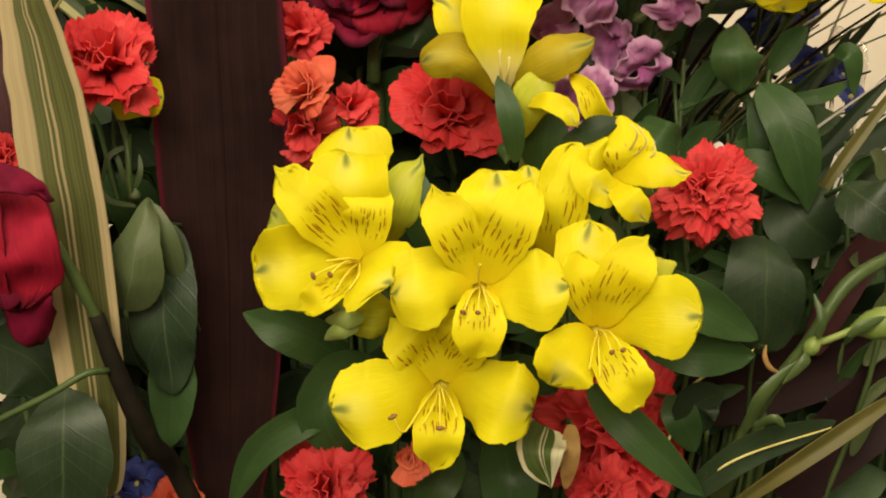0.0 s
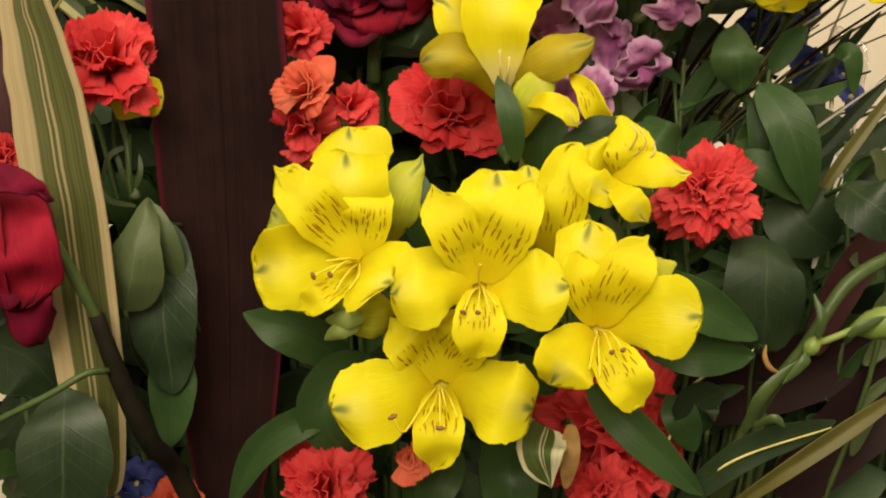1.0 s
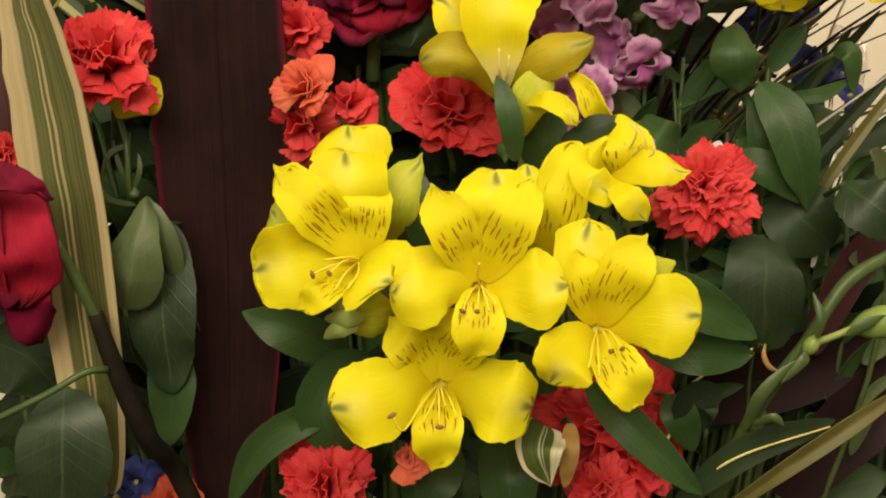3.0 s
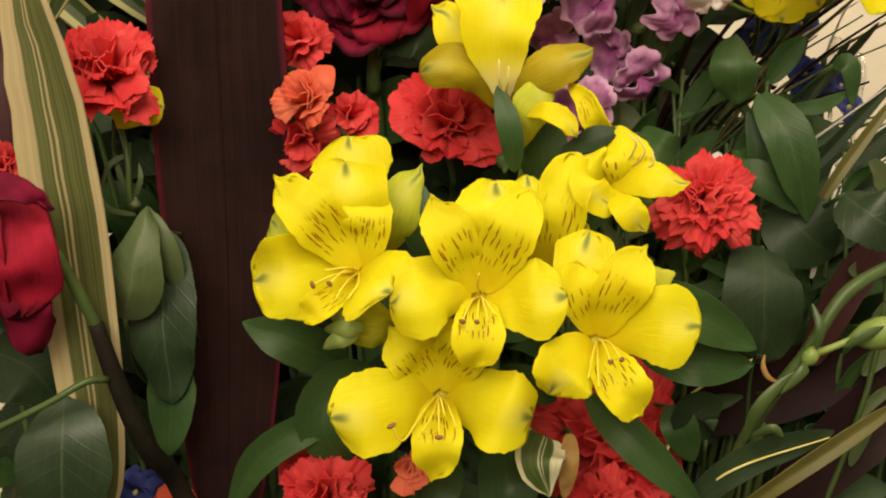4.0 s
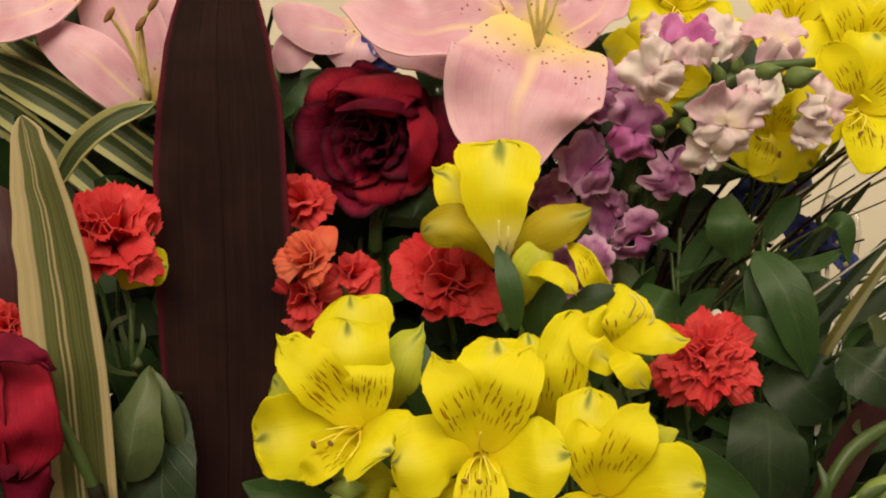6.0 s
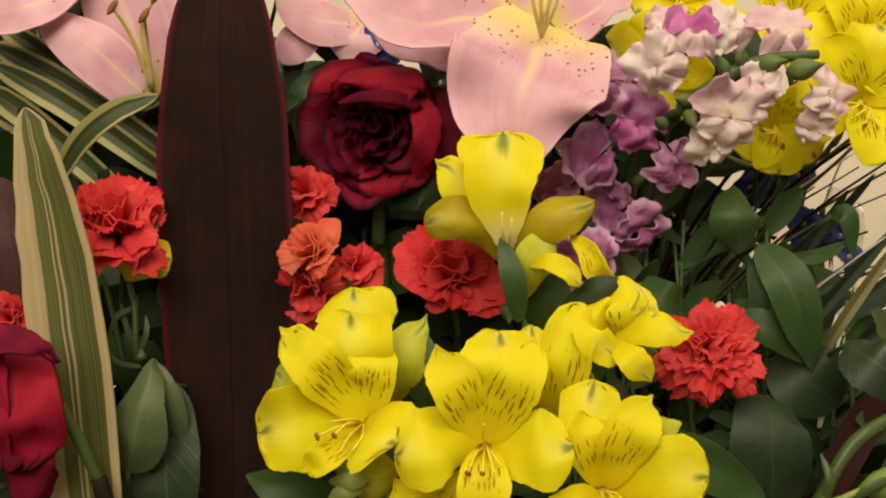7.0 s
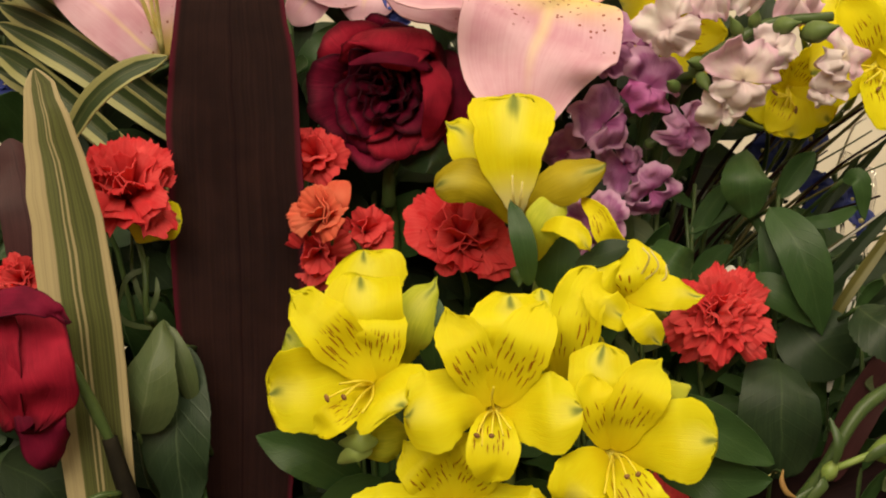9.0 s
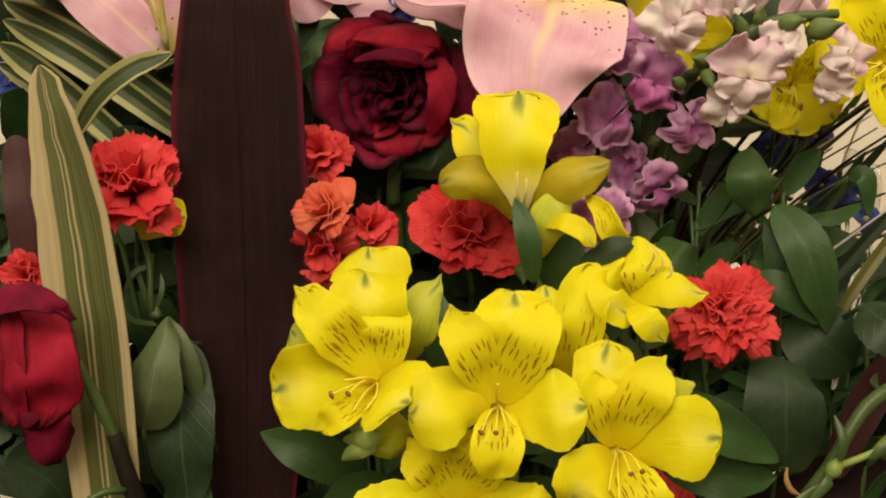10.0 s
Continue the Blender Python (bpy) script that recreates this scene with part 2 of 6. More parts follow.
M_CORDDARK = leaf_mat("dark_burgundy_leaf", (0.012, 0.005, 0.006), (0.026, 0.009, 0.011), rough=0.55, vein=(0.03, 0.010, 0.012), vein_width=0.04, rows=0, translucent=0.05, spec=0.2)
M_STRIPEW = stripe_mat("white_striped_leaf", (0.70, 0.68, 0.46), (0.055, 0.085, 0.018))
M_OLIVE = leaf_mat("olive_blade", (0.085, 0.080, 0.018), (0.15, 0.13, 0.035), rough=0.5, vein=(0.06, 0.06, 0.015), rows=0)
M_TWIG = plain_mat("dark_woody_stem", (0.008, 0.007, 0.005), (0.016, 0.013, 0.008), 120, 0.8, 0.0, 0.1)
# white that stands for glints and for wall seen through gaps
M_GLINT = plain_mat("white_glint_gap", (0.72, 0.70, 0.66), (0.82, 0.80, 0.76), 200, 0.15, 0.3, 0.8)
M_STRIPE = stripe_mat("cream_striped_blade", (0.43, 0.35, 0.19), (0.062, 0.068, 0.020))
M_STRIPE2 = stripe_mat("green_striped_blade", (0.34, 0.33, 0.13), (0.022, 0.036, 0.010), 0.25)
M_STEM = plain_mat("green_stem", (0.032, 0.062, 0.016), (0.065, 0.10, 0.028), 90, 0.45)
M_SPIKE = plain_mat("mid_green_bud", (0.07, 0.12, 0.03), (0.14, 0.20, 0.06), 160, 0.5, 0.1)
M_PALESTEM = plain_mat("pale_green_stem", (0.16, 0.24, 0.05), (0.26, 0.34, 0.09), 90, 0.45, 0.1)
M_BUD = plain_mat("yellow_green_bud", (0.50, 0.56, 0.045), (0.80, 0.72, 0.06), 70, 0.45, 0.25)
M_ANTHER = plain_mat("brown_anther", (0.16, 0.07, 0.02), (0.28, 0.15, 0.05), 400, 0.8)
M_FILAMENT = plain_mat("yellow_filament", (0.84, 0.68, 0.03), (0.88, 0.78, 0.08), 300, 0.5, 0.2)
M_PALEFIL = plain_mat("pale_filament", (0.76, 0.66, 0.22), (0.84, 0.78, 0.36), 300, 0.5, 0.3)
M_DRY = plain_mat("dry_brown_husk", (0.22, 0.11, 0.03), (0.36, 0.22, 0.07), 200, 0.7)
M_WALL = plain_mat("cream_wall_paint", (0.66, 0.60, 0.50), (0.72, 0.66, 0.56), 25, 0.85)
M_TABLE = plain_mat("dark_table_wood", (0.030, 0.018, 0.010), (0.055, 0.032, 0.018), 18, 0.5)
M_FLOOR = plain_mat("brown_floor", (0.10, 0.065, 0.04), (0.15, 0.10, 0.06), 12, 0.5)
M_FOAM = plain_mat("dark_green_floral_foam", (0.012, 0.028, 0.012), (0.022, 0.045, 0.018), 150, 0.9)


def clear_mat():
    m, nt, bsdf, thin = mat("clear_plastic", 0.05, 0.0, 0.6)
    bsdf.inputs["Transmission Weight"].default_value = 1.0
    bsdf.inputs["IOR"].default_value = 1.45
    obj = nt.nodes.new("ShaderNodeTexCoord").outputs["Object"]
    bump(nt, bsdf, noise_at(nt, obj, 120, 2.0), 0.6, 0.001)
    return m


M_CLEAR = clear_mat()


# ---- shaping tools ----
def curve_through(pts, n, ease=True):
    """n places along a smooth line through pts, closer together at its ends, and how far along each lies."""
    p = np.array(pts, float)
    k = len(p)
    s = np.linspace(0, 1, n)
    u = 0.5 - 0.5 * np.cos(np.pi * s) if ease else s
    if k == 2:
        return p[0] + (p[1] - p[0]) * u[:, None], u
    q = np.vstack([2 * p[0] - p[1], p, 2 * p[-1] - p[-2]])
    out = []
    for t in u * (k - 1):
        i = min(int(t), k - 2)
        f = t - i
        a, b, c, d = q[i], q[i + 1], q[i + 2], q[i + 3]
        out.append(0.5 * (2 * b + (c - a) * f + (2 * a - 5 * b + 4 * c - d) * f * f + (3 * b - a - 3 * c + d) * f ** 3))
    return np.array(out), u


def unit(a):
    return a / np.maximum(np.linalg.norm(a, axis=-1, keepdims=True), 1e-9)


def mesh_part(name, verts, faces, uvs, material, parent=None, label=""):
    me = bpy.data.meshes.new(name)
    me.from_pydata([tuple(v) for v in verts], [], faces)
    if uvs is not None:
        layer = me.uv_layers.new(name="UVMap")
        idx = np.empty(len(me.loops), int)
        me.loops.foreach_get("vertex_index", idx)
        layer.data.foreach_set("uv", np.asarray(uvs, float)[idx].ravel())
    me.polygons.foreach_set("use_smooth", [True] * len(me.polygons))
    me.materials.append(material)
    me.update()
    ob = new(name, me)
    if parent:
        ob.parent = parent
    return tagged(ob, label) if label else ob


def sheet(grid, thick):
    """A closed skin round a grid of places: front, back and rim."""
    nu, nv = grid.shape[:2]
    nrm = unit(np.cross(np.gradient(grid, axis=0), np.gradient(grid, axis=1)))
    t = np.full((nu, nv, 1), thick)
    t[-1], t[:, 0], t[:, -1] = thick * 0.7, thick * 0.7, thick * 0.7
    verts = np.concatenate([(grid + nrm * t / 2).reshape(-1, 3), (grid - nrm * t / 2).reshape(-1, 3)])
    uu, vv = np.meshgrid(0.5 - 0.5 * np.cos(np.pi * np.linspace(0, 1, nu)), np.linspace(0, 1, nv), indexing="ij")
    uv = np.stack([uu, vv], -1).reshape(-1, 2)
    n = nu * nv
    faces = []
    for i in range(nu - 1):
        for j in range(nv - 1):
            a, b, c, d = i * nv + j, i * nv + j + 1, (i + 1) * nv + j + 1, (i + 1) * nv + j
            faces += [(a, b, c, d), (n + d, n + c, n + b, n + a)]
    rim = [i * nv for i in range(nu)] + [(nu - 1) * nv + j for j in range(1, nv)] + [i * nv + nv - 1 for i in range(nu - 2, -1, -1)] + list(range(nv - 2, 0, -1))
    k = len(rim)
    for i in range(k):
        a, b = 2 * n + i, 2 * n + (i + 1) % k
        faces.append((b, a, a + k, b + k))
    verts = np.concatenate([verts, verts[rim], verts[[n + r for r in rim]]])
    return verts, faces, np.concatenate([uv, uv, uv[rim], uv[rim]])


def blade(pts, width, shape=(0.6, 1.8, 0.8), up=(0, -1, 0), cup=0.0, fold=0.0, ruffle=0.0, waves=2.0, fan=0.0, serrate=0.0, twist=0.0, thick=0.0006, nu=14, nv=7, seed=0, wild=0.05, teeth=0.0, tooth_count=16, tip=0.0, pleats=5.5, ragged=0.0):
    """A leaf or petal along the line pts: shape gives its outline, up the side that its face looks to."""
    rng = random.Random(seed)
    c, u = curve_through(pts, nu)
    t = unit(np.gradient(c, axis=0))
    side = unit(np.cross(t, np.array(up, float)))
    nrm = np.cross(side, t)
    if twist:
        a = (twist * u)[:, None]
        side, nrm = side * np.cos(a) + nrm * np.sin(a), nrm * np.cos(a) - side * np.sin(a)
    fine = np.linspace(0.001, 0.999, 200)
    a, b, e = shape
    w = np.maximum(u, 0.0) ** a * np.maximum(1 - u ** b, 0) ** e / (fine ** a * (1 - fine ** b) ** e).max()
    if teeth:
        w = w * (1 - teeth * ((u * tooth_count) % 1.0))
    if ragged:
        w = w * (1 + ragged * np.array([rng.uniform(-1, 1) for _ in u]))
    w = (0.5 * width * np.maximum(w, 0.015))[:, None]
    length = np.linalg.norm(c[-1] - c[0])
    grid = np.zeros((nu, nv, 3))
    ph = rng.uniform(0, 6.28)
    for j, v in enumerate(np.linspace(-1, 1, nv)):
        lift = cup * v * v + fold * abs(v) + ruffle * abs(v) ** 1.5 * np.sin(waves * 6.283 * u + ph + (2.0 if v > 0 else 0))
        lift = lift + fan * u ** 2 * math.sin(pleats * v + ph)
        grid[:, j] = c + side * (v * w) + nrm * (w * np.reshape(lift, (-1, 1)))
        if tip:
            grid[:, j] += t * (tip * length * np.exp(-(abs(v) * w[:, 0] / (0.055 * width)) ** 2) * np.clip((u - 0.75) / 0.25, 0, 1) ** 2)[:, None]
        if serrate:
            grid[:, j] += t * (np.clip((u - 0.6) / 0.4, 0, 1) * serrate * length * rng.uniform(-1, 0.4))[:, None]
    if wild:
        o = Vector((rng.uniform(0, 50), rng.uniform(0, 50), rng.uniform(0, 50)))
        for i in range(1, nu):
            for j in range(nv):
                k = noise.noise(Vector(grid[i, j]) * (1.7 / width) + o)
                e = noise.noise(Vector(grid[i, j]) * (3.1 / width) - o)
                grid[i, j] += nrm[i] * (k * wild * 2.2 * width * u[i]) + side[i] * (e * wild * 0.9 * width * u[i]) + t[i] * (e * wild * width * u[i] ** 3)
    return sheet(grid, thick)


def tube(pts, radii, sides=8, n=12):
    """A round stalk along pts; radii at its two ends or at even steps."""
    c, u = curve_through(pts, n, False)
    t = unit(np.gradient(c, axis=0))
    ref = np.array((0.31, -0.83, 0.46))
    a = unit(np.cross(t, ref))
    b = np.cross(t, a)
    r = np.interp(u, np.linspace(0, 1, len(radii)), radii)[:, None]
    verts, faces, uv = [], [], []
    for j in range(sides):
        k = 2 * math.pi * j / sides
        verts.append(c + (a * math.cos(k) + b * math.sin(k)) * r)
    verts = np.stack(verts, 1).reshape(-1, 3)
    for i in range(n - 1):
        for j in range(sides):
            p, q = i * sides + j, i * sides + (j + 1) % sides
            faces.append((p, q, q + sides, p + sides))
    faces += [tuple(range(sides - 1, -1, -1)), tuple((n - 1) * sides + j for j in range(sides))]
    uv = [(i / (n - 1), j / sides) for i in range(n) for j in range(sides)]
    return verts, faces, uv


def moved(piece, m):
    v, f, t = piece
    a = np.array(m)
    return np.asarray(v) @ a[:3, :3].T + a[:3, 3], f, t


def facing(centre, n, spin=0.0):
    """The frame of a flower head: its z looks along n, its y is as upright as it can be, turned by spin degrees."""
    z = Vector(n).normalized()
    x = Vector((0, 0, 1)).cross(z)
    x = x.normalized() if x.length > 0.01 else Vector((1, 0, 0))
    y = z.cross(x)
    m = Matrix((x, y, z)).transposed().to_4x4()
    m.translation = centre
    return m @ Matrix.Rotation(radians(spin), 4, "Z")


def thing(name, at, label, category, group="", kind=""):
    ob = new(name)
    ob.empty_display_size = 0.01
    ob.location = at
    return tagged(ob, label, category, group, kind)


def add(root, name, piece, material, label="", parent=None):
    """Link a piece given in world places as a part of root."""
    v, f, t = piece
    top = parent or root
    v = np.asarray(v) - np.array(root.location)
    return mesh_part(name, v, f, t, material, top, label)


FOOT = 0.0


def stalk(root, pts, r0=0.0022, r1=0.0016, material=None, name="stem"):
    """A stem from the first of pts down through the others to the foam."""
    pts = [tuple(p) for p in pts]
    x, y, z = pts[-1]
    if z > FOOT + 0.14:
        pts += [(x * 0.92, max(y, 0.085) + 0.012, z - 0.035), (x * 0.6, 0.10, FOOT + 0.07)]
    return add(root, name, tube(pts, (r1, r0), 8, 14), material or M_STEM)


# ---- the room ----
def slab(name, lo, hi, material, label, category="room"):
    (a, b, c), (d, e, f) = lo, hi
    v = [(a, b, c), (d, b, c), (d, e, c), (a, e, c), (a, b, f), (d, b, f), (d, e, f), (a, e, f)]
    q = [(3, 2, 1, 0), (4, 5, 6, 7), (0, 1, 5, 4), (1, 2, 6, 5), (2, 3, 7, 6), (3, 0, 4, 7)]
    ob = mesh_part(name, v, q, None, material)
    ob.data.polygons.foreach_set("use_smooth", [False] * 6)
    return tagged(ob, label, category, "", "structure")


slab("wall_north", (-2.0, 0.55, -0.75), (2.0, 0.67, 1.85), M_WALL, "cream painted wall behind the flower arrangement", "wall")
slab("wall_south", (-2.0, -2.32, -0.75), (2.0, -2.2, 1.85), M_WALL, "cream painted wall of the room", "wall")
slab("wall_west", (-2.12, -2.32, -0.75), (-2.0, 0.67, 1.85), M_WALL, "cream painted wall of the room", "wall")
slab("wall_east", (2.0, -2.32, -0.75), (2.12, 0.67, 1.85), M_WALL, "cream painted wall of the room", "wall")
slab("floor", (-2.12, -2.32, -0.85), (2.12, 0.67, -0.75), M_FLOOR, "brown floor of the room", "floor")
slab("ceiling", (-2.12, -2.32, 1.85), (2.12, 0.67, 1.95), M_WALL, "pale painted ceiling", "ceiling")
tabletop = slab("tabletop", (-0.6, -0.25, -0.03), (0.6, 0.5, 0.0), M_TABLE, "dark wooden tabletop under the arrangement", "table")
for lx in (-0.56, 0.56):
    for ly in (-0.21, 0.46):
        mesh_part("leg", *tube([(lx, ly, -0.03), (lx, ly, -0.40), (lx, ly, -0.75)], (0.028, 0.020), 10, 8), M_TABLE, tabletop)
slab("floral_foam", (-0.20, -0.06, 0.0), (0.20, 0.20, 0.09), M_FOAM, "dark green foam holding the stems", "floral foam")


# ---- flower kinds ----
def polar(r, a, z):
    return (r * math.cos(a), r * math.sin(a), z)


def alstro_flower(root, centre, n, length, outer, inner, spin=0.0, seed=0, flare=0.10, stamens=5, pedicel=None, back=None):
    """One open flower of the yellow lily: throat, three broad and three spotted petals, stamens.
    A petal is given by its angle in degrees, anticlockwise from the flower's right, its length and width as shares of the usual."""
    rng = random.Random(seed)
    m = facing(centre, n, spin)
    L = length
    throat = moved(tube([(0, 0, -0.75 * L), (0, 0, -0.55 * L), (0, 0, -0.36 * L)], (0.05 * L, 0.10 * L, 0.13 * L), 10, 6), m)
    head = add(root, "flower", throat, back or M_FILAMENT, "open yellow flower with dark streaks")
    for kind, angles in (("outer", outer), ("inner", inner)):
        for given in angles:
            a, k, wk = (*given, 1.0, 1.0)[:3] if isinstance(given, tuple) else (given, 1.0, 1.0)
            if isinstance(given, tuple) and len(given) == 2:
                wk = k
            a = radians(a)
            l = L * k
            if kind == "outer":
                zt = (flare + rng.uniform(-0.12, 0.08)) * L
                pts = [polar(0.06 * L, a, -0.40 * L), polar(0.32 * l, a, -0.14 * L), polar(0.70 * l, a, 0.04 * L), polar(l, a, zt - 0.05 * L)]
                w, sh, cu, ru = 0.94 * L * wk, (0.62, 5.0, 0.55), rng.uniform(-0.16, 0.16), 0.08
            else:
                pts = [polar(0.05 * L, a, -0.36 * L), polar(0.26 * l, a, -0.10 * L), polar(0.62 * l, a, 0.12 * L), polar(0.98 * l, a, (flare + 0.10) * L)]
                w, sh, cu, ru = 0.66 * L * wk, (0.62, 3.4, 0.7), 0.20, 0.07
            r = Vector(polar(1, a, 0))
            up = Vector((0, 0, 1)) - 0.35 * r
            p = moved(blade(pts, w, sh, up, cu, 0.05, ru, 1.5, thick=0.0007, nu=22, nv=17, seed=rng.random(), wild=0.085, serrate=0.03), m)
            add(root, "petal", p, M_YELLOW if kind == "outer" else M_SPOT, "", head)
    for i in range(stamens):
        a = radians(240 + 60 * (i - stamens / 2) / max(stamens, 1) + rng.uniform(-12, 12))
        q = rng.uniform(0.55, 0.8)
        pts = [polar(0.03 * L, a, -0.34 * L), polar(0.12 * L, a, -0.06 * L), polar(0.28 * L * q, a, 0.10 * L), polar(0.58 * L * q, a + rng.uniform(-0.6, 0.6), 0.12 * L)]
        f = add(root, "stamen", moved(tube(pts, (0.0005, 0.0004), 6, 10), m), M_FILAMENT, "", head)
        e = Vector(pts[-1])
        d = Vector((rng.uniform(-1, 1), rng.uniform(-1, 1), 0.2)).normalized() * 0.0016
        if i in (0, 3):
            add(root, "anther", moved(tube([e - d, e - d * 0.4, e + d * 0.4, e + d], (0.0003, 0.0007, 0.0007, 0.0003), 7, 7), m), M_ANTHER, "", head)
    if pedicel:
        base = m @ Vector((0, 0, -0.72 * L))
        add(root, "flower_stalk", tube([base, *pedicel], (0.0014, 0.0012), 7, 10), M_PALESTEM)
    return head


def ruffled(base, end, width, up, pleat, rng, curl, nu=14, nv=25):
    """A carnation petal: a narrow claw that opens into a pleated fan with a toothed rim."""
    base, end = Vector(base), Vector(end)
    t = (end - base).normalized()
    side = t.cross(Vector(up)).normalized()
    nrm = side.cross(t)
    length = (end - base).length
    ph, ph2, waves = rng.uniform(0, 6.28), rng.uniform(0, 6.28), rng.uniform(3.5, 8.0)
    teeth = [rng.uniform(0.0, 0.09) + (0.03 if j % 2 else 0.0) for j in range(nv)]
    grid = np.zeros((nu, nv, 3))
    for i in range(nu):
        u = i / (nu - 1)
        w = 0.5 * width * (0.10 + 0.90 * u ** 1.5)
        for j in range(nv):
            v = -1 + 2 * j / (nv - 1)
            reach = u * (1 - 0.26 * v * v * u - teeth[j] * u ** 4)
            wave = pleat * u ** 2.2 * (math.sin(waves * v + ph) + 0.30 * math.sin(2.3 * waves * v + ph2)) * width * 0.5
            bend = length * curl * u ** 3 + 0.12 * width * v * v * u
            grid[i, j] = base + t * (reach * length) + side * (v * w) + nrm * (wave + bend)
    return sheet(grid, 0.0005)


def carnation(centre, n, R, material=None, count=30, stem=(), label="ruffled red carnation on a thin green stem", seed=0, calyx=1.0, group="red carnations", wide=0.95, pleat=0.20, spread=100):
    rng = random.Random(seed)
    mt = material or M_RED
    root = thing("carnation", centre, label, "carnation", group)
    m = facing(centre, n, rng.uniform(0, 360))
    for i in range(count):
        tau = (i + 0.5) / count
        a = i * 2.39996 + rng.uniform(-0.5, 0.5)
        th = radians(4 + 0.80 * spread * tau ** 0.72 + rng.uniform(-12, 12))
        l = R * (0.80 + 0.14 * tau) * rng.uniform(0.82, 1.10)
        end = Vector(polar(l * math.sin(th), a, l * math.cos(th) * 0.85))
        base = Vector(polar(0.05 * R, a, -0.62 * R))
        out = Vector(polar(1, a, 0))
        up = Vector((0, 0, 1)) * math.sin(th) - out * math.cos(th)
        up = up + Vector(polar(rng.uniform(-0.6, 0.6), a + 1.57, rng.uniform(-0.2, 0.2)))
        p = ruffled(base, end, R * wide * rng.uniform(0.75, 1.25), up, pleat * rng.uniform(0.6, 1.3), rng, -rng.uniform(0.0, 0.25 + 0.55 * tau))
        add(root, "petal", moved(p, m), mt)
    c = moved(tube([(0, 0, -0.55 * R), (0, 0, -0.85 * R), (0, 0, -1.25 * R * calyx), (0, 0, -1.5 * R * calyx)], (0.20 * R, 0.28 * R, 0.22 * R, 0.06 * R), 10, 10), m)
    add(root, "calyx", c, M_STEM)
    if stem:
        stalk(root, [m @ Vector((0, 0, -1.45 * R * calyx)), *stem], 0.0014, 0.0011)
    return root


def rose(centre, n, R, layers, seed, stem, label, bright=0.35, name="rose", spin=0.0):
    """A full rose: petals wound round its heart, the outer ones turned back at the lip."""
    rng = random.Random(seed)
    root = thing(name, centre, label, "rose", "dark red roses")
    m = facing(centre, n, spin)
    for i in range(layers):
        tau = i / (layers - 1)
        a0 = i * 2.4 + rng.uniform(-0.4, 0.4)
        rad = R * (0.045 + 0.84 * tau ** 0.8) * rng.uniform(0.92, 1.06)
        top = R * (0.46 - 0.34 * tau ** 1.2) + rng.uniform(-0.07, 0.07) * R
        bottom = -0.75 * R
        half = (1.15 - 0.30 * tau) * rng.uniform(0.85, 1.1)
        nu, nv = 17, 19
        lip = (0.05 + 0.42 * tau) * rng.uniform(0.6, 1.3)
        lean = Matrix.Rotation(rng.uniform(-0.12, 0.12), 3, "X") @ Matrix.Rotation(rng.uniform(-0.12, 0.12), 3, "Y")
        grid = np.zeros((nu, nv, 3))
        ph = rng.uniform(0, 6.28)
        o = Vector((rng.uniform(0, 90), rng.uniform(0, 90), 0))
        for k in range(nu):
            u = 0.5 - 0.5 * math.cos(math.pi * k / (nu - 1))
            for j in range(nv):
                v = -1 + 2 * j / (nv - 1)
                h = u * (1 - 0.26 * abs(v) ** 2.5 - 0.05 * math.sin(5 * v + ph))
                swell = 0.35 + 0.70 * math.sin(min(h, 0.78) / 0.78 * 1.45)
                rough = noise.noise(Vector((v * 1.6, u * 1.8, 0)) + o)
                r = rad * swell + R * lip * max(0, h - 0.66) ** 1.5 * 4.0 + R * (0.11 + 0.08 * (1 - tau)) * rough * u
                r += R * 0.035 * math.sin(6 * v + ph) * u ** 3 + R * 0.09 * u * v + R * 0.075 * noise.noise(Vector((v * 4.5, u * 3.5, 7)) + o) * u ** 1.5
                z = bottom + (top - bottom) * (h - max(0, h - 0.80) ** 2 * 10.0 * lip) + R * (0.05 * rough + 0.035 * math.sin(9 * v + ph)) * u
                wide = half * (0.45 + 0.55 * math.sin(min(1.0, h * 1.25) * 1.57))
                grid[k, j] = lean @ Vector(polar(r, a0 + v * wide, z))
        piece = moved(sheet(grid, 0.0008), m)
        # outer petals get the lit copy more often than the heart
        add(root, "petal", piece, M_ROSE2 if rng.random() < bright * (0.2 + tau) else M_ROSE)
    for i in range(5):
        a = i * 1.2566
        p = blade([polar(0.1 * R, a, -0.8 * R), polar(0.5 * R, a, -0.85 * R), polar(0.95 * R, a, -1.1 * R)], 0.3 * R, (0.4, 1.6, 0.9), (0, 0, 1), thick=0.0008, nu=8, nv=5)
        add(root, "sepal", moved(p, m), M_LEAF)
    stalk(root, [m @ Vector((0, 0, -0.7 * R)), m @ Vector((0, 0, -1.1 * R)), *stem], 0.003, 0.0026)
    return root


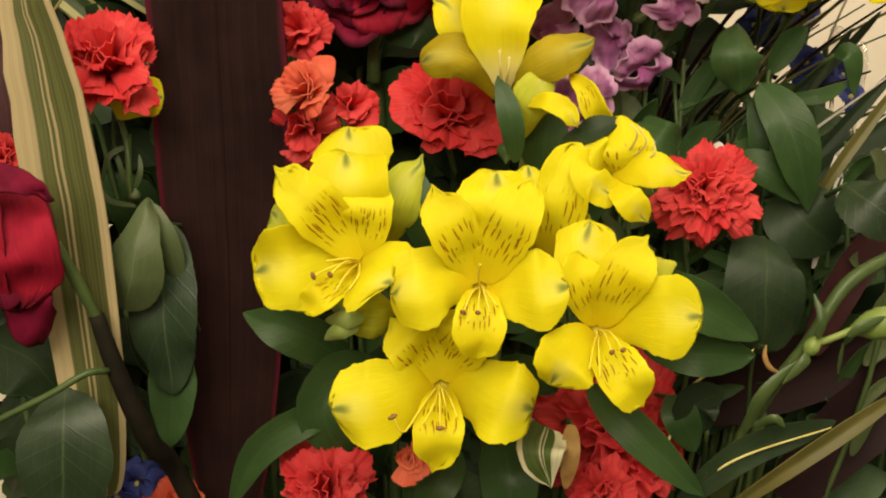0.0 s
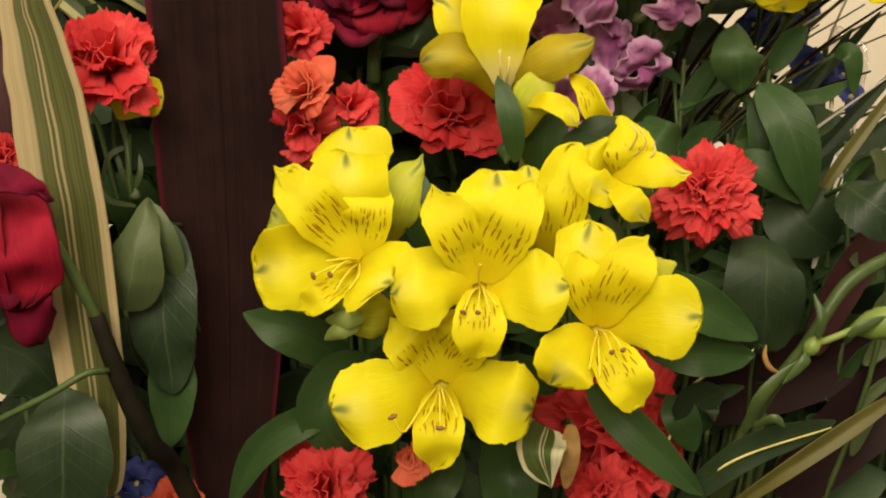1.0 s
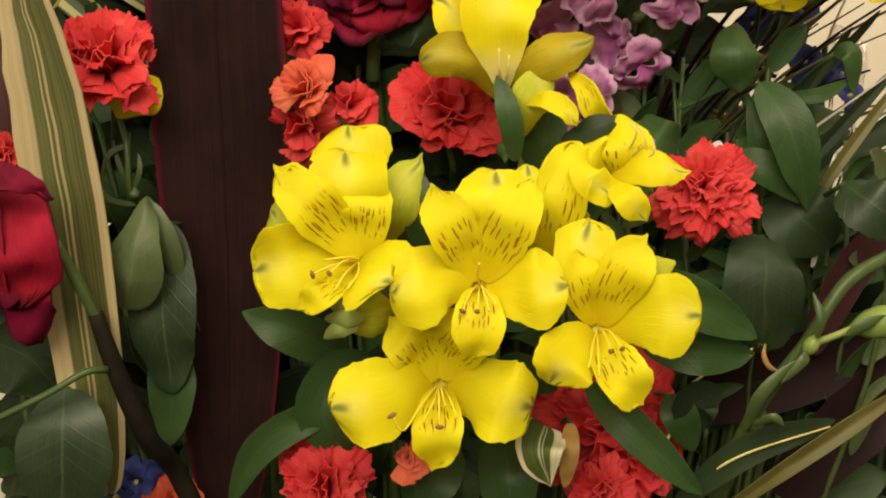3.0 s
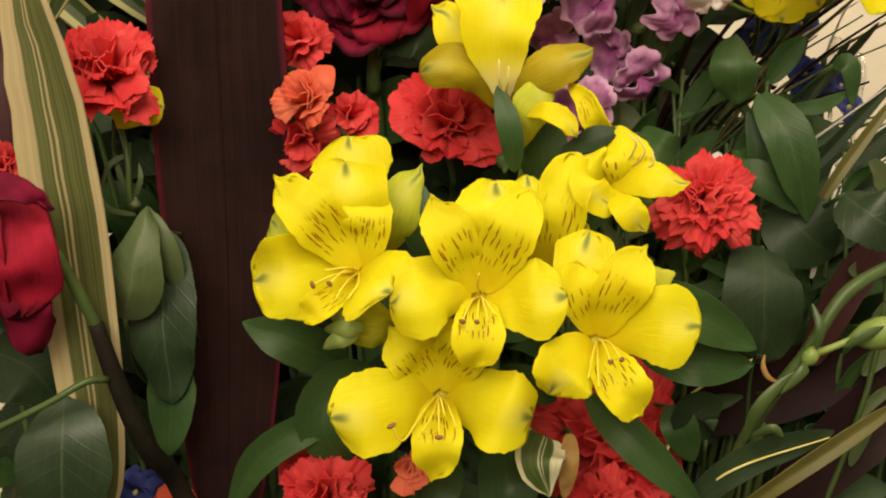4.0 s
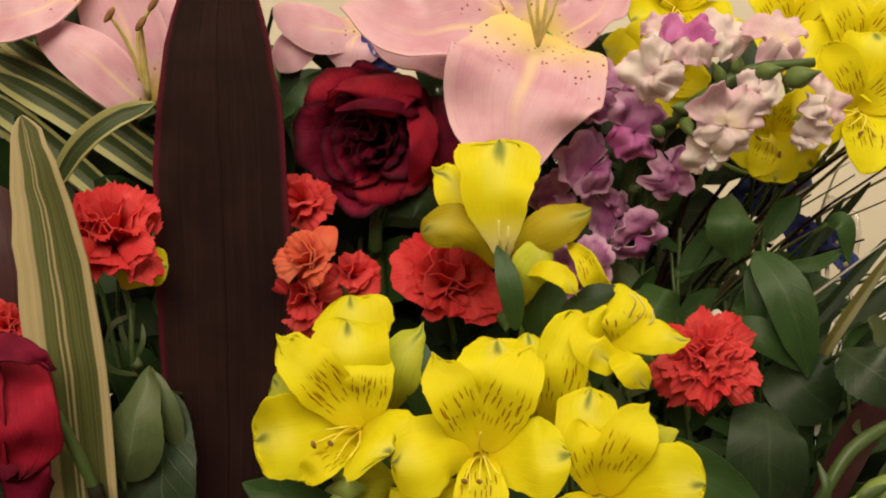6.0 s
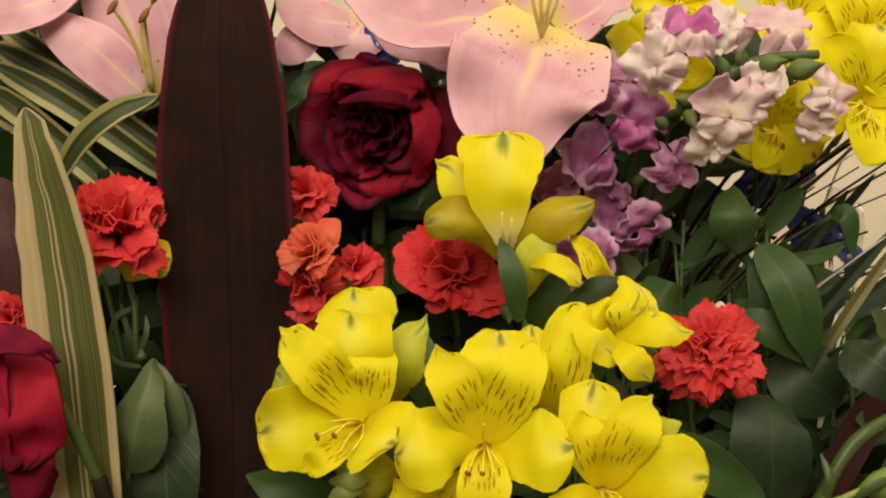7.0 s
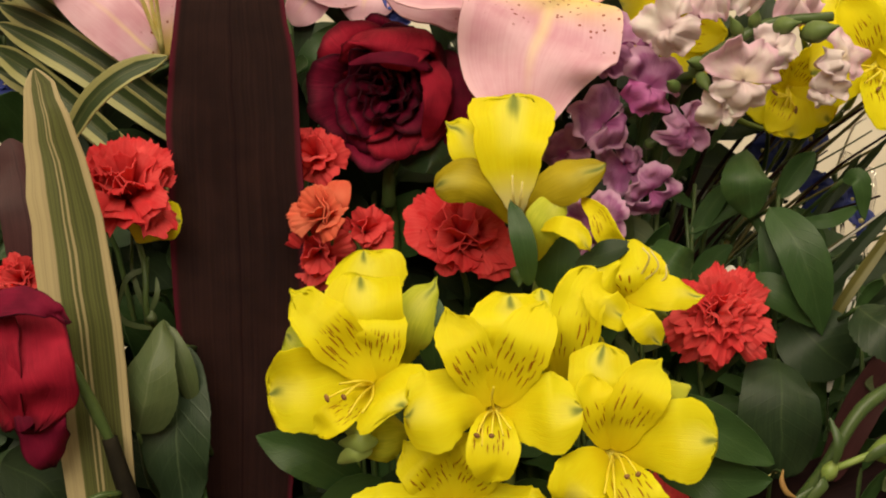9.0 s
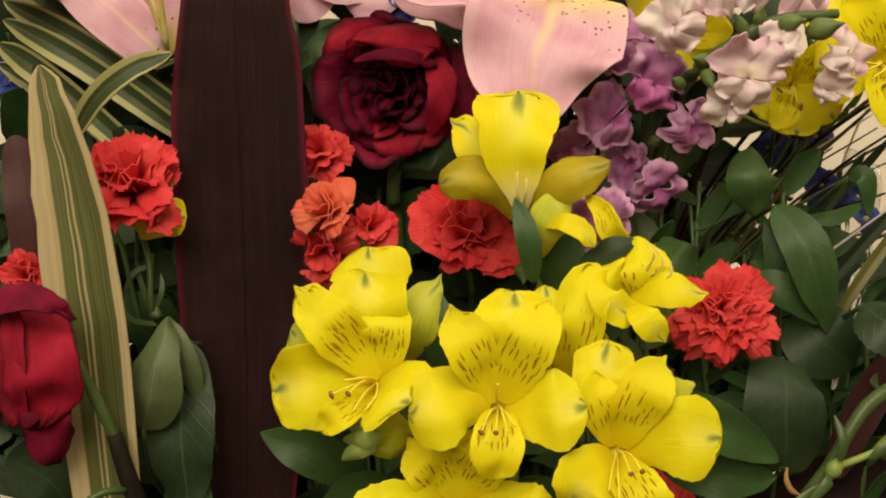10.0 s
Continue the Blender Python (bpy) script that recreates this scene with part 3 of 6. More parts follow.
def floret(root, at, n, size, material, inner, seed=0, spin=0.0):
    """A snapdragon floret: a puffed tube, a two-lobed upper lip turned back and a swollen three-lobed lower lip."""
    rng = random.Random(seed)
    m = facing(at, n, spin + rng.uniform(-25, 25))
    s = size
    body = moved(tube([(0, 0.05 * s, -1.2 * s), (0, 0.02 * s, -0.8 * s), (0, 0.0, -0.35 * s), (0, -0.02 * s, -0.05 * s)], (0.12 * s, 0.30 * s, 0.38 * s, 0.20 * s), 14, 12), m)
    f = add(root, "floret", body, material)
    nu, nv = 18, 33
    for name, lo, hi, lobes, swell, fall in (("upper_lip", 2, 178, 2, 0.06, 0.20), ("lower_lip", 180, 360, 3, 0.34, 0.42)):
        grid = np.zeros((nu, nv, 3))
        ph, far, tilt = rng.uniform(0, 6.28), rng.uniform(0.9, 1.2), rng.uniform(-0.15, 0.15)
        o = Vector((rng.uniform(0, 90), rng.uniform(0, 90), 0))
        for j in range(nv):
            k = j / (nv - 1)
            phi = radians(lo + (hi - lo) * k)
            rim = far * (0.80 + 0.24 * abs(math.sin(math.pi * lobes * k)) ** 0.8) * (1.12 if lobes == 2 else 0.90) * rng.uniform(0.95, 1.05)
            for i in range(nu):
                r = 0.06 + 0.94 * i / (nu - 1)
                rough = noise.noise(Vector((math.cos(phi) * r * 2.2, math.sin(phi) * r * 2.2, 3)) + o)
                z = swell * math.sin(math.pi * min(1.0, r * 1.3)) + 0.30 * r - fall * r ** 3 + 0.60 * rough * r + 0.15 * math.sin(13 * k + ph) * r ** 2.5 + tilt * r * math.cos(phi)
                grid[i, j] = (rim * r * s * (math.cos(phi) + 0.10 * rough), rim * r * s * (math.sin(phi) + 0.10 * rough), z * s)
        add(root, name, moved(sheet(grid, 0.0006), m), inner if lobes == 3 else material, "", f)
    return f


def bud(root, a, b, r, material, name="bud", parent=None):
    a, b = Vector(a), Vector(b)
    prof = (0.25 * r, 0.85 * r, r, 0.8 * r, 0.35 * r, 0.08 * r)
    return add(root, name, tube([a.lerp(b, k / 4) for k in range(5)], prof, 10, 14), material, "", parent)


def leaf(pts, width, material, label="glossy green leaf", shape=(0.55, 1.7, 0.8), name="leaf", category="leaf", group="green leaves", stem=True, **how):
    """A single leaf as a thing, its stalk running down into the arrangement."""
    root = thing(name, pts[0], label, category, group)
    how.setdefault("cup", 0.12)
    how.setdefault("nu", 18)
    how.setdefault("nv", 9)
    how.setdefault("thick", 0.0007)
    how.setdefault("seed", sum(sum(p) for p in pts))
    add(root, "leaf_blade", blade(pts, width, shape, **how), material)
    if stem:
        a, b = Vector(pts[0]), Vector(pts[1])
        d = (a - b).normalized() * 0.012
        q = a + d + Vector((0, 0.03, -0.02))
        stalk(root, [a, q], 0.0013, 0.0009, name="leaf_stalk")
    return root


# ---- burgundy and striped blades ----
leaf([(-0.0863, 0.0550, 0.2208), (-0.0840, 0.0520, 0.3101), (-0.0839, 0.0480, 0.3743), (-0.0855, 0.0460, 0.4354), (-0.0870, 0.0480, 0.4837), (-0.0886, 0.0550, 0.5360)], 0.0520, M_CORD,
     "broad dark burgundy strap leaf standing upright", (0.28, 3.0, 0.75), "burgundy_leaf", "leaf", "burgundy leaves", cup=0.10, fold=0.05, nu=30, nv=13, thick=0.0010)
leaf([(-0.1230, 0.0100, 0.2479), (-0.1263, 0.0080, 0.2926), (-0.1305, 0.0040, 0.3492), (-0.1366, 0.0000, 0.4007), (-0.1450, -0.0040, 0.4463)], 0.0270, M_STRIPE,
     "tall green leaf with cream stripes and margins", (0.30, 2.6, 0.55), "striped_leaf", "leaf", "striped leaves", cup=0.05, fold=0.14, nu=26, nv=15, thick=0.0009)
leaf([(-0.1459, 0.0350, 0.4242), (-0.1358, 0.0300, 0.4376), (-0.1226, 0.0280, 0.4478), (-0.1079, 0.0340, 0.4546)], 0.0090, M_STRIPE2,
     "arching thin green leaf with cream edges", (0.2, 4.0, 0.7), "striped_leaf", "leaf", "striped leaves", fold=0.2, nu=20)
leaf([(-0.1134, 0.0850, 0.4337), (-0.1542, 0.0800, 0.4620), (-0.1911, 0.0850, 0.4824)], 0.012, M_STRIPE2, 'narrow green leaf with pale edges', (0.15, 5, 0.7), 'striped_leaf', 'leaf', 'striped leaves', fold=0.25)
leaf([(-0.1146, 0.0800, 0.4264), (-0.1550, 0.0750, 0.4552), (-0.1892, 0.0800, 0.4738)], 0.011, M_STRIPE2, 'narrow green leaf with pale edges', (0.15, 5, 0.7), 'striped_leaf', 'leaf', 'striped leaves', fold=0.25)
leaf([(-0.1145, 0.0900, 0.4431), (-0.1557, 0.0850, 0.4693), (-0.1929, 0.0900, 0.4951)], 0.011, M_STRIPE2, 'narrow green leaf with pale edges', (0.15, 5, 0.7), 'striped_leaf', 'leaf', 'striped leaves', fold=0.25)
leaf([(-0.1276, 0.0850, 0.4114), (-0.1683, 0.0800, 0.4476), (-0.1935, 0.0850, 0.4647)], 0.012, M_STRIPE2, 'narrow green leaf with pale edges', (0.15, 5, 0.7), 'striped_leaf', 'leaf', 'striped leaves', fold=0.25)
leaf([(-0.1230, 0.0950, 0.4008), (-0.1598, 0.0900, 0.4378), (-0.1973, 0.0950, 0.4575)], 0.012, M_STRIPE2, 'narrow green leaf with pale edges', (0.15, 5, 0.7), 'striped_leaf', 'leaf', 'striped leaves', fold=0.25)
leaf([(-0.1337, 0.1000, 0.4494), (-0.1732, 0.0950, 0.4815), (-0.1967, 0.1000, 0.4896)], 0.009, M_STRIPE2, 'narrow green leaf with pale edges', (0.15, 5, 0.7), 'striped_leaf', 'leaf', 'striped leaves', fold=0.25)


# ---- yellow alstroemeria in front ----
OUTER, INNER, BACK = "outer", "inner", "back"


def petal(root, head, kind, width, pts, cup=0.0, up=(0, -1, 0), tip=0.0, outline=None, material=None):
    """One petal of a yellow flower: broad and round with a green-tipped rib, or narrower, pointed and streaked."""
    shape = outline or {OUTER: (0.40, 5.6, 0.48), INNER: (0.44, 3.6, 0.52), BACK: (0.52, 5.0, 0.5)}[kind]
    mt = material or {OUTER: M_YELLOW, INNER: M_SPOT, BACK: M_YELLOW}[kind]
    p = blade(pts, width, shape, up, cup, 0.03, 0.09, 1.2, thick=0.0006, nu=30, nv=21, seed=width * 7000 + pts[-1][0] * 900, wild=0.085, serrate=0.035, tip=tip, ragged=0.035)
    return add(root, "petal", p, mt, "", head)


def open_flower(root, heart, behind, petals, filaments, pedicel):
    """An open flower: the throat, its six petals, and filaments some of which carry an anther."""
    ahead = Vector((0, -0.007, 0))
    heart = Vector(heart) + ahead
    head = add(root, "flower", tube([behind, Vector(behind).lerp(heart, 0.6), heart], (0.0016, 0.0034, 0.0044), 10, 8), M_FILAMENT, "open yellow flower with dark streaks")
    for kind, width, pts, *how in petals:
        petal(root, head, kind, width, [Vector(pts[0]) + ahead, *pts[1:]], *how)
    for pts, anther in filaments:
        s = add(root, "stamen", tube([Vector(pts[0]) + ahead, *pts[1:]], (0.00042, 0.00034), 6, 12), M_FILAMENT, "", head)
        if anther:
            e = Vector(pts[-1])
            d = (e - Vector(pts[-2])).normalized().cross(Vector((0, 1, 0))) * 0.0017
            add(root, "anther", tube([e - d, e - d * 0.4, e + d * 0.4, e + d], (0.0003, 0.0008, 0.0008, 0.0003), 8, 8), M_ANTHER, "", head)
    add(root, "flower_stalk", tube([behind, *pedicel], (0.0014, 0.0012), 7, 10), M_PALESTEM)
    return head


front = thing("alstroemeria", (0.0166, 0.0300, 0.2670), "cluster of bright yellow alstroemeria with brown streaks on one stem", "alstroemeria", "yellow alstroemeria")
hub = (0.0149, 0.0450, 0.2717)
# the flower beside the burgundy leaf
open_flower(front, (-0.0280, -0.0080, 0.3383), (-0.0275, 0.0140, 0.3315), [
    (OUTER, 0.0258, [(-0.0274, -0.0080, 0.3402), (-0.0298, -0.0180, 0.3526), (-0.0308, -0.0220, 0.3643), (-0.0323, -0.0140, 0.3769)], 0.05, (0, -1, 0.25)),
    (OUTER, 0.0275, [(-0.0290, -0.0080, 0.3375), (-0.0385, -0.0200, 0.3393), (-0.0499, -0.0260, 0.3383), (-0.0637, -0.0220, 0.3366)], 0.06, (0.25, -1, 0)),
    (OUTER, 0.0295, [(-0.0274, -0.0080, 0.3394), (-0.0233, -0.0260, 0.3391), (-0.0199, -0.0350, 0.3368), (-0.0172, -0.0380, 0.3334)], -0.12, (-0.35, -1, 0.55)),
    (INNER, 0.0178, [(-0.0279, -0.0100, 0.3397), (-0.0351, -0.0220, 0.3497), (-0.0432, -0.0280, 0.3597), (-0.0533, -0.0250, 0.3697)], 0.10, (0.2, -1, 0.1), 0.05),
    (INNER, 0.0175, [(-0.0270, -0.0090, 0.3396), (-0.0255, -0.0200, 0.3495), (-0.0246, -0.0230, 0.3579), (-0.0245, -0.0170, 0.3667)], 0.05, (-0.1, -1, 0.1), 0.03),
    (INNER, 0.0105, [(-0.0290, -0.0080, 0.3363), (-0.0342, -0.0260, 0.3331), (-0.0401, -0.0320, 0.3296), (-0.0462, -0.0300, 0.3254)], 0.15, (0, -1, 0.3), 0.06),
], [([(-0.0279, -0.0100, 0.3391), (-0.0320, -0.0300, 0.3408), (-0.0361, -0.0360, 0.3377)], True), ([(-0.0279, -0.0100, 0.3391), (-0.0348, -0.0300, 0.3397), (-0.0416, -0.0350, 0.3372)], True), ([(-0.0279, -0.0100, 0.3389), (-0.0313, -0.0280, 0.3368), (-0.0348, -0.0340, 0.3318)], False),
    ([(-0.0279, -0.0100, 0.3389), (-0.0275, -0.0300, 0.3366), (-0.0303, -0.0360, 0.3327)], False), ([(-0.0279, -0.0100, 0.3393), (-0.0309, -0.0280, 0.3418), (-0.0378, -0.0330, 0.3416)], False)], [(-0.0215, 0.0250, 0.3044), hub])
# the flower in the middle
open_flower(front, (0.0124, -0.0200, 0.3318), (0.0150, 0.0060, 0.3218), [
    (OUTER, 0.0262, [(0.0143, -0.0180, 0.3347), (0.0162, -0.0280, 0.3483), (0.0175, -0.0310, 0.3605), (0.0176, -0.0200, 0.3705)], 0.05, (0, -1, 0.2)),
    (OUTER, 0.0262, [(0.0097, -0.0220, 0.3344), (0.0009, -0.0360, 0.3363), (-0.0080, -0.0410, 0.3346), (-0.0182, -0.0370, 0.3325)], -0.08, (0.1, -1, 0.2)),
    (OUTER, 0.0265, [(0.0146, -0.0220, 0.3325), (0.0225, -0.0360, 0.3334), (0.0302, -0.0410, 0.3339), (0.0390, -0.0370, 0.3341)], -0.08, (-0.1, -1, 0.2)),
    (INNER, 0.0168, [(0.0112, -0.0220, 0.3340), (0.0069, -0.0340, 0.3443), (0.0023, -0.0400, 0.3543), (-0.0029, -0.0360, 0.3648)], 0.12, (0.15, -1, 0.1), 0.05),
    (INNER, 0.0182, [(0.0134, -0.0220, 0.3340), (0.0174, -0.0340, 0.3447), (0.0221, -0.0400, 0.3561), (0.0277, -0.0360, 0.3677)], 0.12, (-0.15, -1, 0.1), 0.03),
    (INNER, 0.0165, [(0.0123, -0.0220, 0.3317), (0.0116, -0.0400, 0.3284), (0.0113, -0.0450, 0.3213), (0.0103, -0.0420, 0.3123)], 0.15, (0, -1, 0.35), 0.06),
], [([(0.0123, -0.0220, 0.3321), (0.0093, -0.0400, 0.3328), (0.0063, -0.0470, 0.3276)], True), ([(0.0123, -0.0220, 0.3321), (0.0115, -0.0420, 0.3323), (0.0108, -0.0490, 0.3279)], True), ([(0.0123, -0.0220, 0.3321), (0.0139, -0.0400, 0.3328), (0.0169, -0.0460, 0.3295)], False),
    ([(0.0123, -0.0220, 0.3321), (0.0128, -0.0420, 0.3337), (0.0145, -0.0480, 0.3278)], False), ([(0.0123, -0.0220, 0.3321), (0.0111, -0.0400, 0.3382), (0.0116, -0.0440, 0.3424)], False), ([(0.0123, -0.0220, 0.3321), (0.0086, -0.0400, 0.3310), (0.0079, -0.0460, 0.3242)], False)], [(0.0140, 0.0220, 0.3001), hub])
# the lowest flower
open_flower(front, (-0.0012, -0.0080, 0.2964), (-0.0004, 0.0160, 0.2865), [
    (OUTER, 0.0235, [(-0.0012, -0.0080, 0.2984), (-0.0023, -0.0140, 0.3081), (-0.0031, -0.0160, 0.3154), (-0.0037, -0.0100, 0.3221)], 0.05, (0, -1, 0.2)),
    (OUTER, 0.0285, [(-0.0031, -0.0100, 0.2957), (-0.0130, -0.0260, 0.2965), (-0.0239, -0.0320, 0.2942), (-0.0352, -0.0280, 0.2918)], -0.08, (0.15, -1, 0.2)),
    (OUTER, 0.0280, [(0.0021, -0.0100, 0.2957), (0.0115, -0.0260, 0.2965), (0.0206, -0.0320, 0.2940), (0.0301, -0.0280, 0.2914)], -0.08, (-0.15, -1, 0.2)),
    (INNER, 0.0180, [(-0.0023, -0.0100, 0.2977), (-0.0068, -0.0200, 0.3064), (-0.0111, -0.0240, 0.3131), (-0.0168, -0.0200, 0.3191)], 0.12, (0.15, -1, 0.1), 0.05),
    (INNER, 0.0180, [(0.0002, -0.0100, 0.2981), (0.0034, -0.0200, 0.3068), (0.0071, -0.0240, 0.3138), (0.0110, -0.0200, 0.3199)], 0.12, (-0.15, -1, 0.1), 0.03),
    (INNER, 0.0165, [(-0.0010, -0.0100, 0.2953), (-0.0011, -0.0300, 0.2923), (-0.0015, -0.0360, 0.2849), (-0.0030, -0.0330, 0.2725)], 0.12, (0, -1, 0.35), 0.05),
], [([(-0.0012, -0.0100, 0.2969), (-0.0063, -0.0340, 0.2948), (-0.0126, -0.0400, 0.2870), (-0.0161, -0.0420, 0.2927)], True), ([(-0.0012, -0.0100, 0.2969), (-0.0011, -0.0360, 0.2981), (-0.0009, -0.0420, 0.2889)], True), ([(-0.0012, -0.0100, 0.2969), (0.0020, -0.0340, 0.2972), (0.0047, -0.0400, 0.2914)], False),
    ([(-0.0012, -0.0100, 0.2969), (-0.0026, -0.0360, 0.2959), (-0.0065, -0.0420, 0.2901)], False), ([(-0.0012, -0.0100, 0.2969), (-0.0004, -0.0360, 0.3000), (0.0011, -0.0400, 0.2951)], False)], [(0.0036, 0.0220, 0.2829), hub])
# the flower beside the red carnation
open_flower(front, (0.0518, -0.0140, 0.3166), (0.0564, 0.0120, 0.3085), [
    (OUTER, 0.0225, [(0.0507, -0.0120, 0.3193), (0.0486, -0.0220, 0.3316), (0.0474, -0.0250, 0.3414), (0.0486, -0.0180, 0.3523)], 0.05, (0.1, -1, 0.2)),
    (OUTER, 0.0268, [(0.0550, -0.0160, 0.3170), (0.0632, -0.0300, 0.3225), (0.0723, -0.0350, 0.3242), (0.0838, -0.0300, 0.3225)], -0.06, (-0.2, -1, 0.1)),
    (OUTER, 0.0225, [(0.0505, -0.0160, 0.3151), (0.0446, -0.0340, 0.3138), (0.0396, -0.0400, 0.3096), (0.0350, -0.0380, 0.3019)], -0.08, (0.3, -1, 0.3)),
    (INNER, 0.0172, [(0.0527, -0.0160, 0.3182), (0.0553, -0.0300, 0.3293), (0.0592, -0.0350, 0.3392), (0.0651, -0.0320, 0.3481)], 0.10, (-0.1, -1, 0.1), 0.06),
    (INNER, 0.0150, [(0.0508, -0.0160, 0.3189), (0.0471, -0.0280, 0.3280), (0.0448, -0.0320, 0.3360), (0.0434, -0.0280, 0.3437)], 0.10, (0.2, -1, 0.1)),
    (INNER, 0.0172, [(0.0531, -0.0160, 0.3153), (0.0548, -0.0340, 0.3109), (0.0586, -0.0400, 0.3042), (0.0647, -0.0380, 0.2956)], 0.12, (0, -1, 0.35), 0.05),
], [([(0.0516, -0.0160, 0.3170), (0.0519, -0.0360, 0.3186), (0.0535, -0.0430, 0.3140)], True), ([(0.0516, -0.0160, 0.3170), (0.0541, -0.0360, 0.3186), (0.0570, -0.0430, 0.3147)], True), ([(0.0516, -0.0160, 0.3170), (0.0487, -0.0360, 0.3150), (0.0463, -0.0440, 0.3087)], False),
    ([(0.0516, -0.0160, 0.3170), (0.0502, -0.0360, 0.3132), (0.0498, -0.0440, 0.3061)], False)], [(0.0371, 0.0220, 0.2873), hub])
stalk(front, [hub, (0.0197, 0.0500, 0.2377)], 0.003, 0.0026)
# the flower turned away behind the first, a closed bud and a half-hidden one
away = add(front, "flower", tube([(-0.0291, 0.0240, 0.3498), (-0.0275, 0.0140, 0.3478), (-0.0270, 0.0060, 0.3462)], (0.0018, 0.003, 0.003), 10, 8), M_PALESTEM, "yellow flower turned away from the room")
for spec in ((BACK, 0.0285, [(-0.0304, 0.0120, 0.3552), (-0.0315, 0.0060, 0.3658), (-0.0323, 0.0060, 0.3738), (-0.0332, 0.0120, 0.3831)], -0.2, (0, -1, -0.2)),
             (BACK, 0.0175, [(-0.0201, 0.0080, 0.3415), (-0.0169, 0.0000, 0.3525), (-0.0142, 0.0000, 0.3613), (-0.0084, 0.0060, 0.3706)], -0.15, (0.2, -1, 0), 0.14, (0.5, 2.6, 0.7), M_YGREEN),
             (BACK, 0.0190, [(-0.0464, 0.0100, 0.3493), (-0.0519, 0.0060, 0.3498), (-0.0566, 0.0080, 0.3506), (-0.0620, 0.0120, 0.3527)], -0.1, (0, -1, 0), 0.0, None, M_YGREEN)):
    petal(front, away, *spec)
closed = bud(front, (-0.0174, -0.0080, 0.3212), (-0.0389, -0.0140, 0.3185), 0.0094, M_YGREEN)
for pts in ([(-0.0280, -0.0220, 0.3242), (-0.0331, -0.0240, 0.3242), (-0.0381, -0.0180, 0.3242)], [(-0.0280, -0.0220, 0.3178), (-0.0342, -0.0240, 0.3168), (-0.0400, -0.0180, 0.3125)], [(-0.0260, -0.0240, 0.3212), (-0.0324, -0.0260, 0.3209), (-0.0395, -0.0200, 0.3197)]):
    add(front, "bract", blade(pts, 0.0058, (0.4, 2.0, 0.8), cup=-0.3, thick=0.0006, nu=14, nv=7), M_PALESTEM, "", closed)
half = bud(front, (0.0692, 0.0020, 0.3315), (0.0803, -0.0040, 0.3369), 0.0050, M_YGREEN)
add(front, "bract", blade([(0.0693, -0.0040, 0.3305), (0.0742, -0.0090, 0.3346), (0.0800, -0.0060, 0.3368)], 0.0070, thick=0.0006, nu=12, nv=7), M_BUD, "", half)
for pts, wd in (([(-0.0077, 0.0100, 0.3392), (-0.0083, 0.0020, 0.3542), (-0.0084, 0.0060, 0.3682)], 0.0110), ([(-0.0263, 0.0300, 0.2935), (-0.0385, 0.0220, 0.2889), (-0.0444, 0.0200, 0.2743), (-0.0351, 0.0280, 0.2565)], 0.022), ([(-0.0349, 0.0300, 0.2935), (-0.0527, 0.0200, 0.3065), (-0.0730, 0.0200, 0.3137)], 0.018),
                ([(-0.0350, 0.0300, 0.2748), (-0.0511, 0.0200, 0.2739), (-0.0693, 0.0200, 0.2612), (-0.0822, 0.0300, 0.2356)], 0.013), ([(0.0690, 0.0150, 0.3264), (0.0866, 0.0050, 0.3220), (0.1130, 0.0080, 0.3070)], 0.018), ([(0.0723, 0.0200, 0.3044), (0.0912, 0.0100, 0.3013), (0.1140, 0.0150, 0.2996)], 0.016),
                ([(0.0532, 0.0150, 0.2885), (0.0678, 0.0000, 0.2759), (0.0937, 0.0000, 0.2508)], 0.014), ([(0.0203, 0.0200, 0.2937), (0.0302, 0.0120, 0.2935), (0.0424, 0.0200, 0.2851)], 0.014), ([(0.0037, 0.0300, 0.2626), (-0.0006, 0.0100, 0.2558), (-0.0089, 0.0100, 0.2386)], 0.016), ([(0.0231, 0.0300, 0.2648), (0.0242, 0.0100, 0.2558), (0.0255, 0.0120, 0.2356)], 0.022)):
    add(front, "leaf", blade(pts, wd, (0.5, 2.0, 0.8), cup=0.15, fold=0.1, ruffle=0.05, thick=0.0007, nu=18, nv=9), M_LEAF)

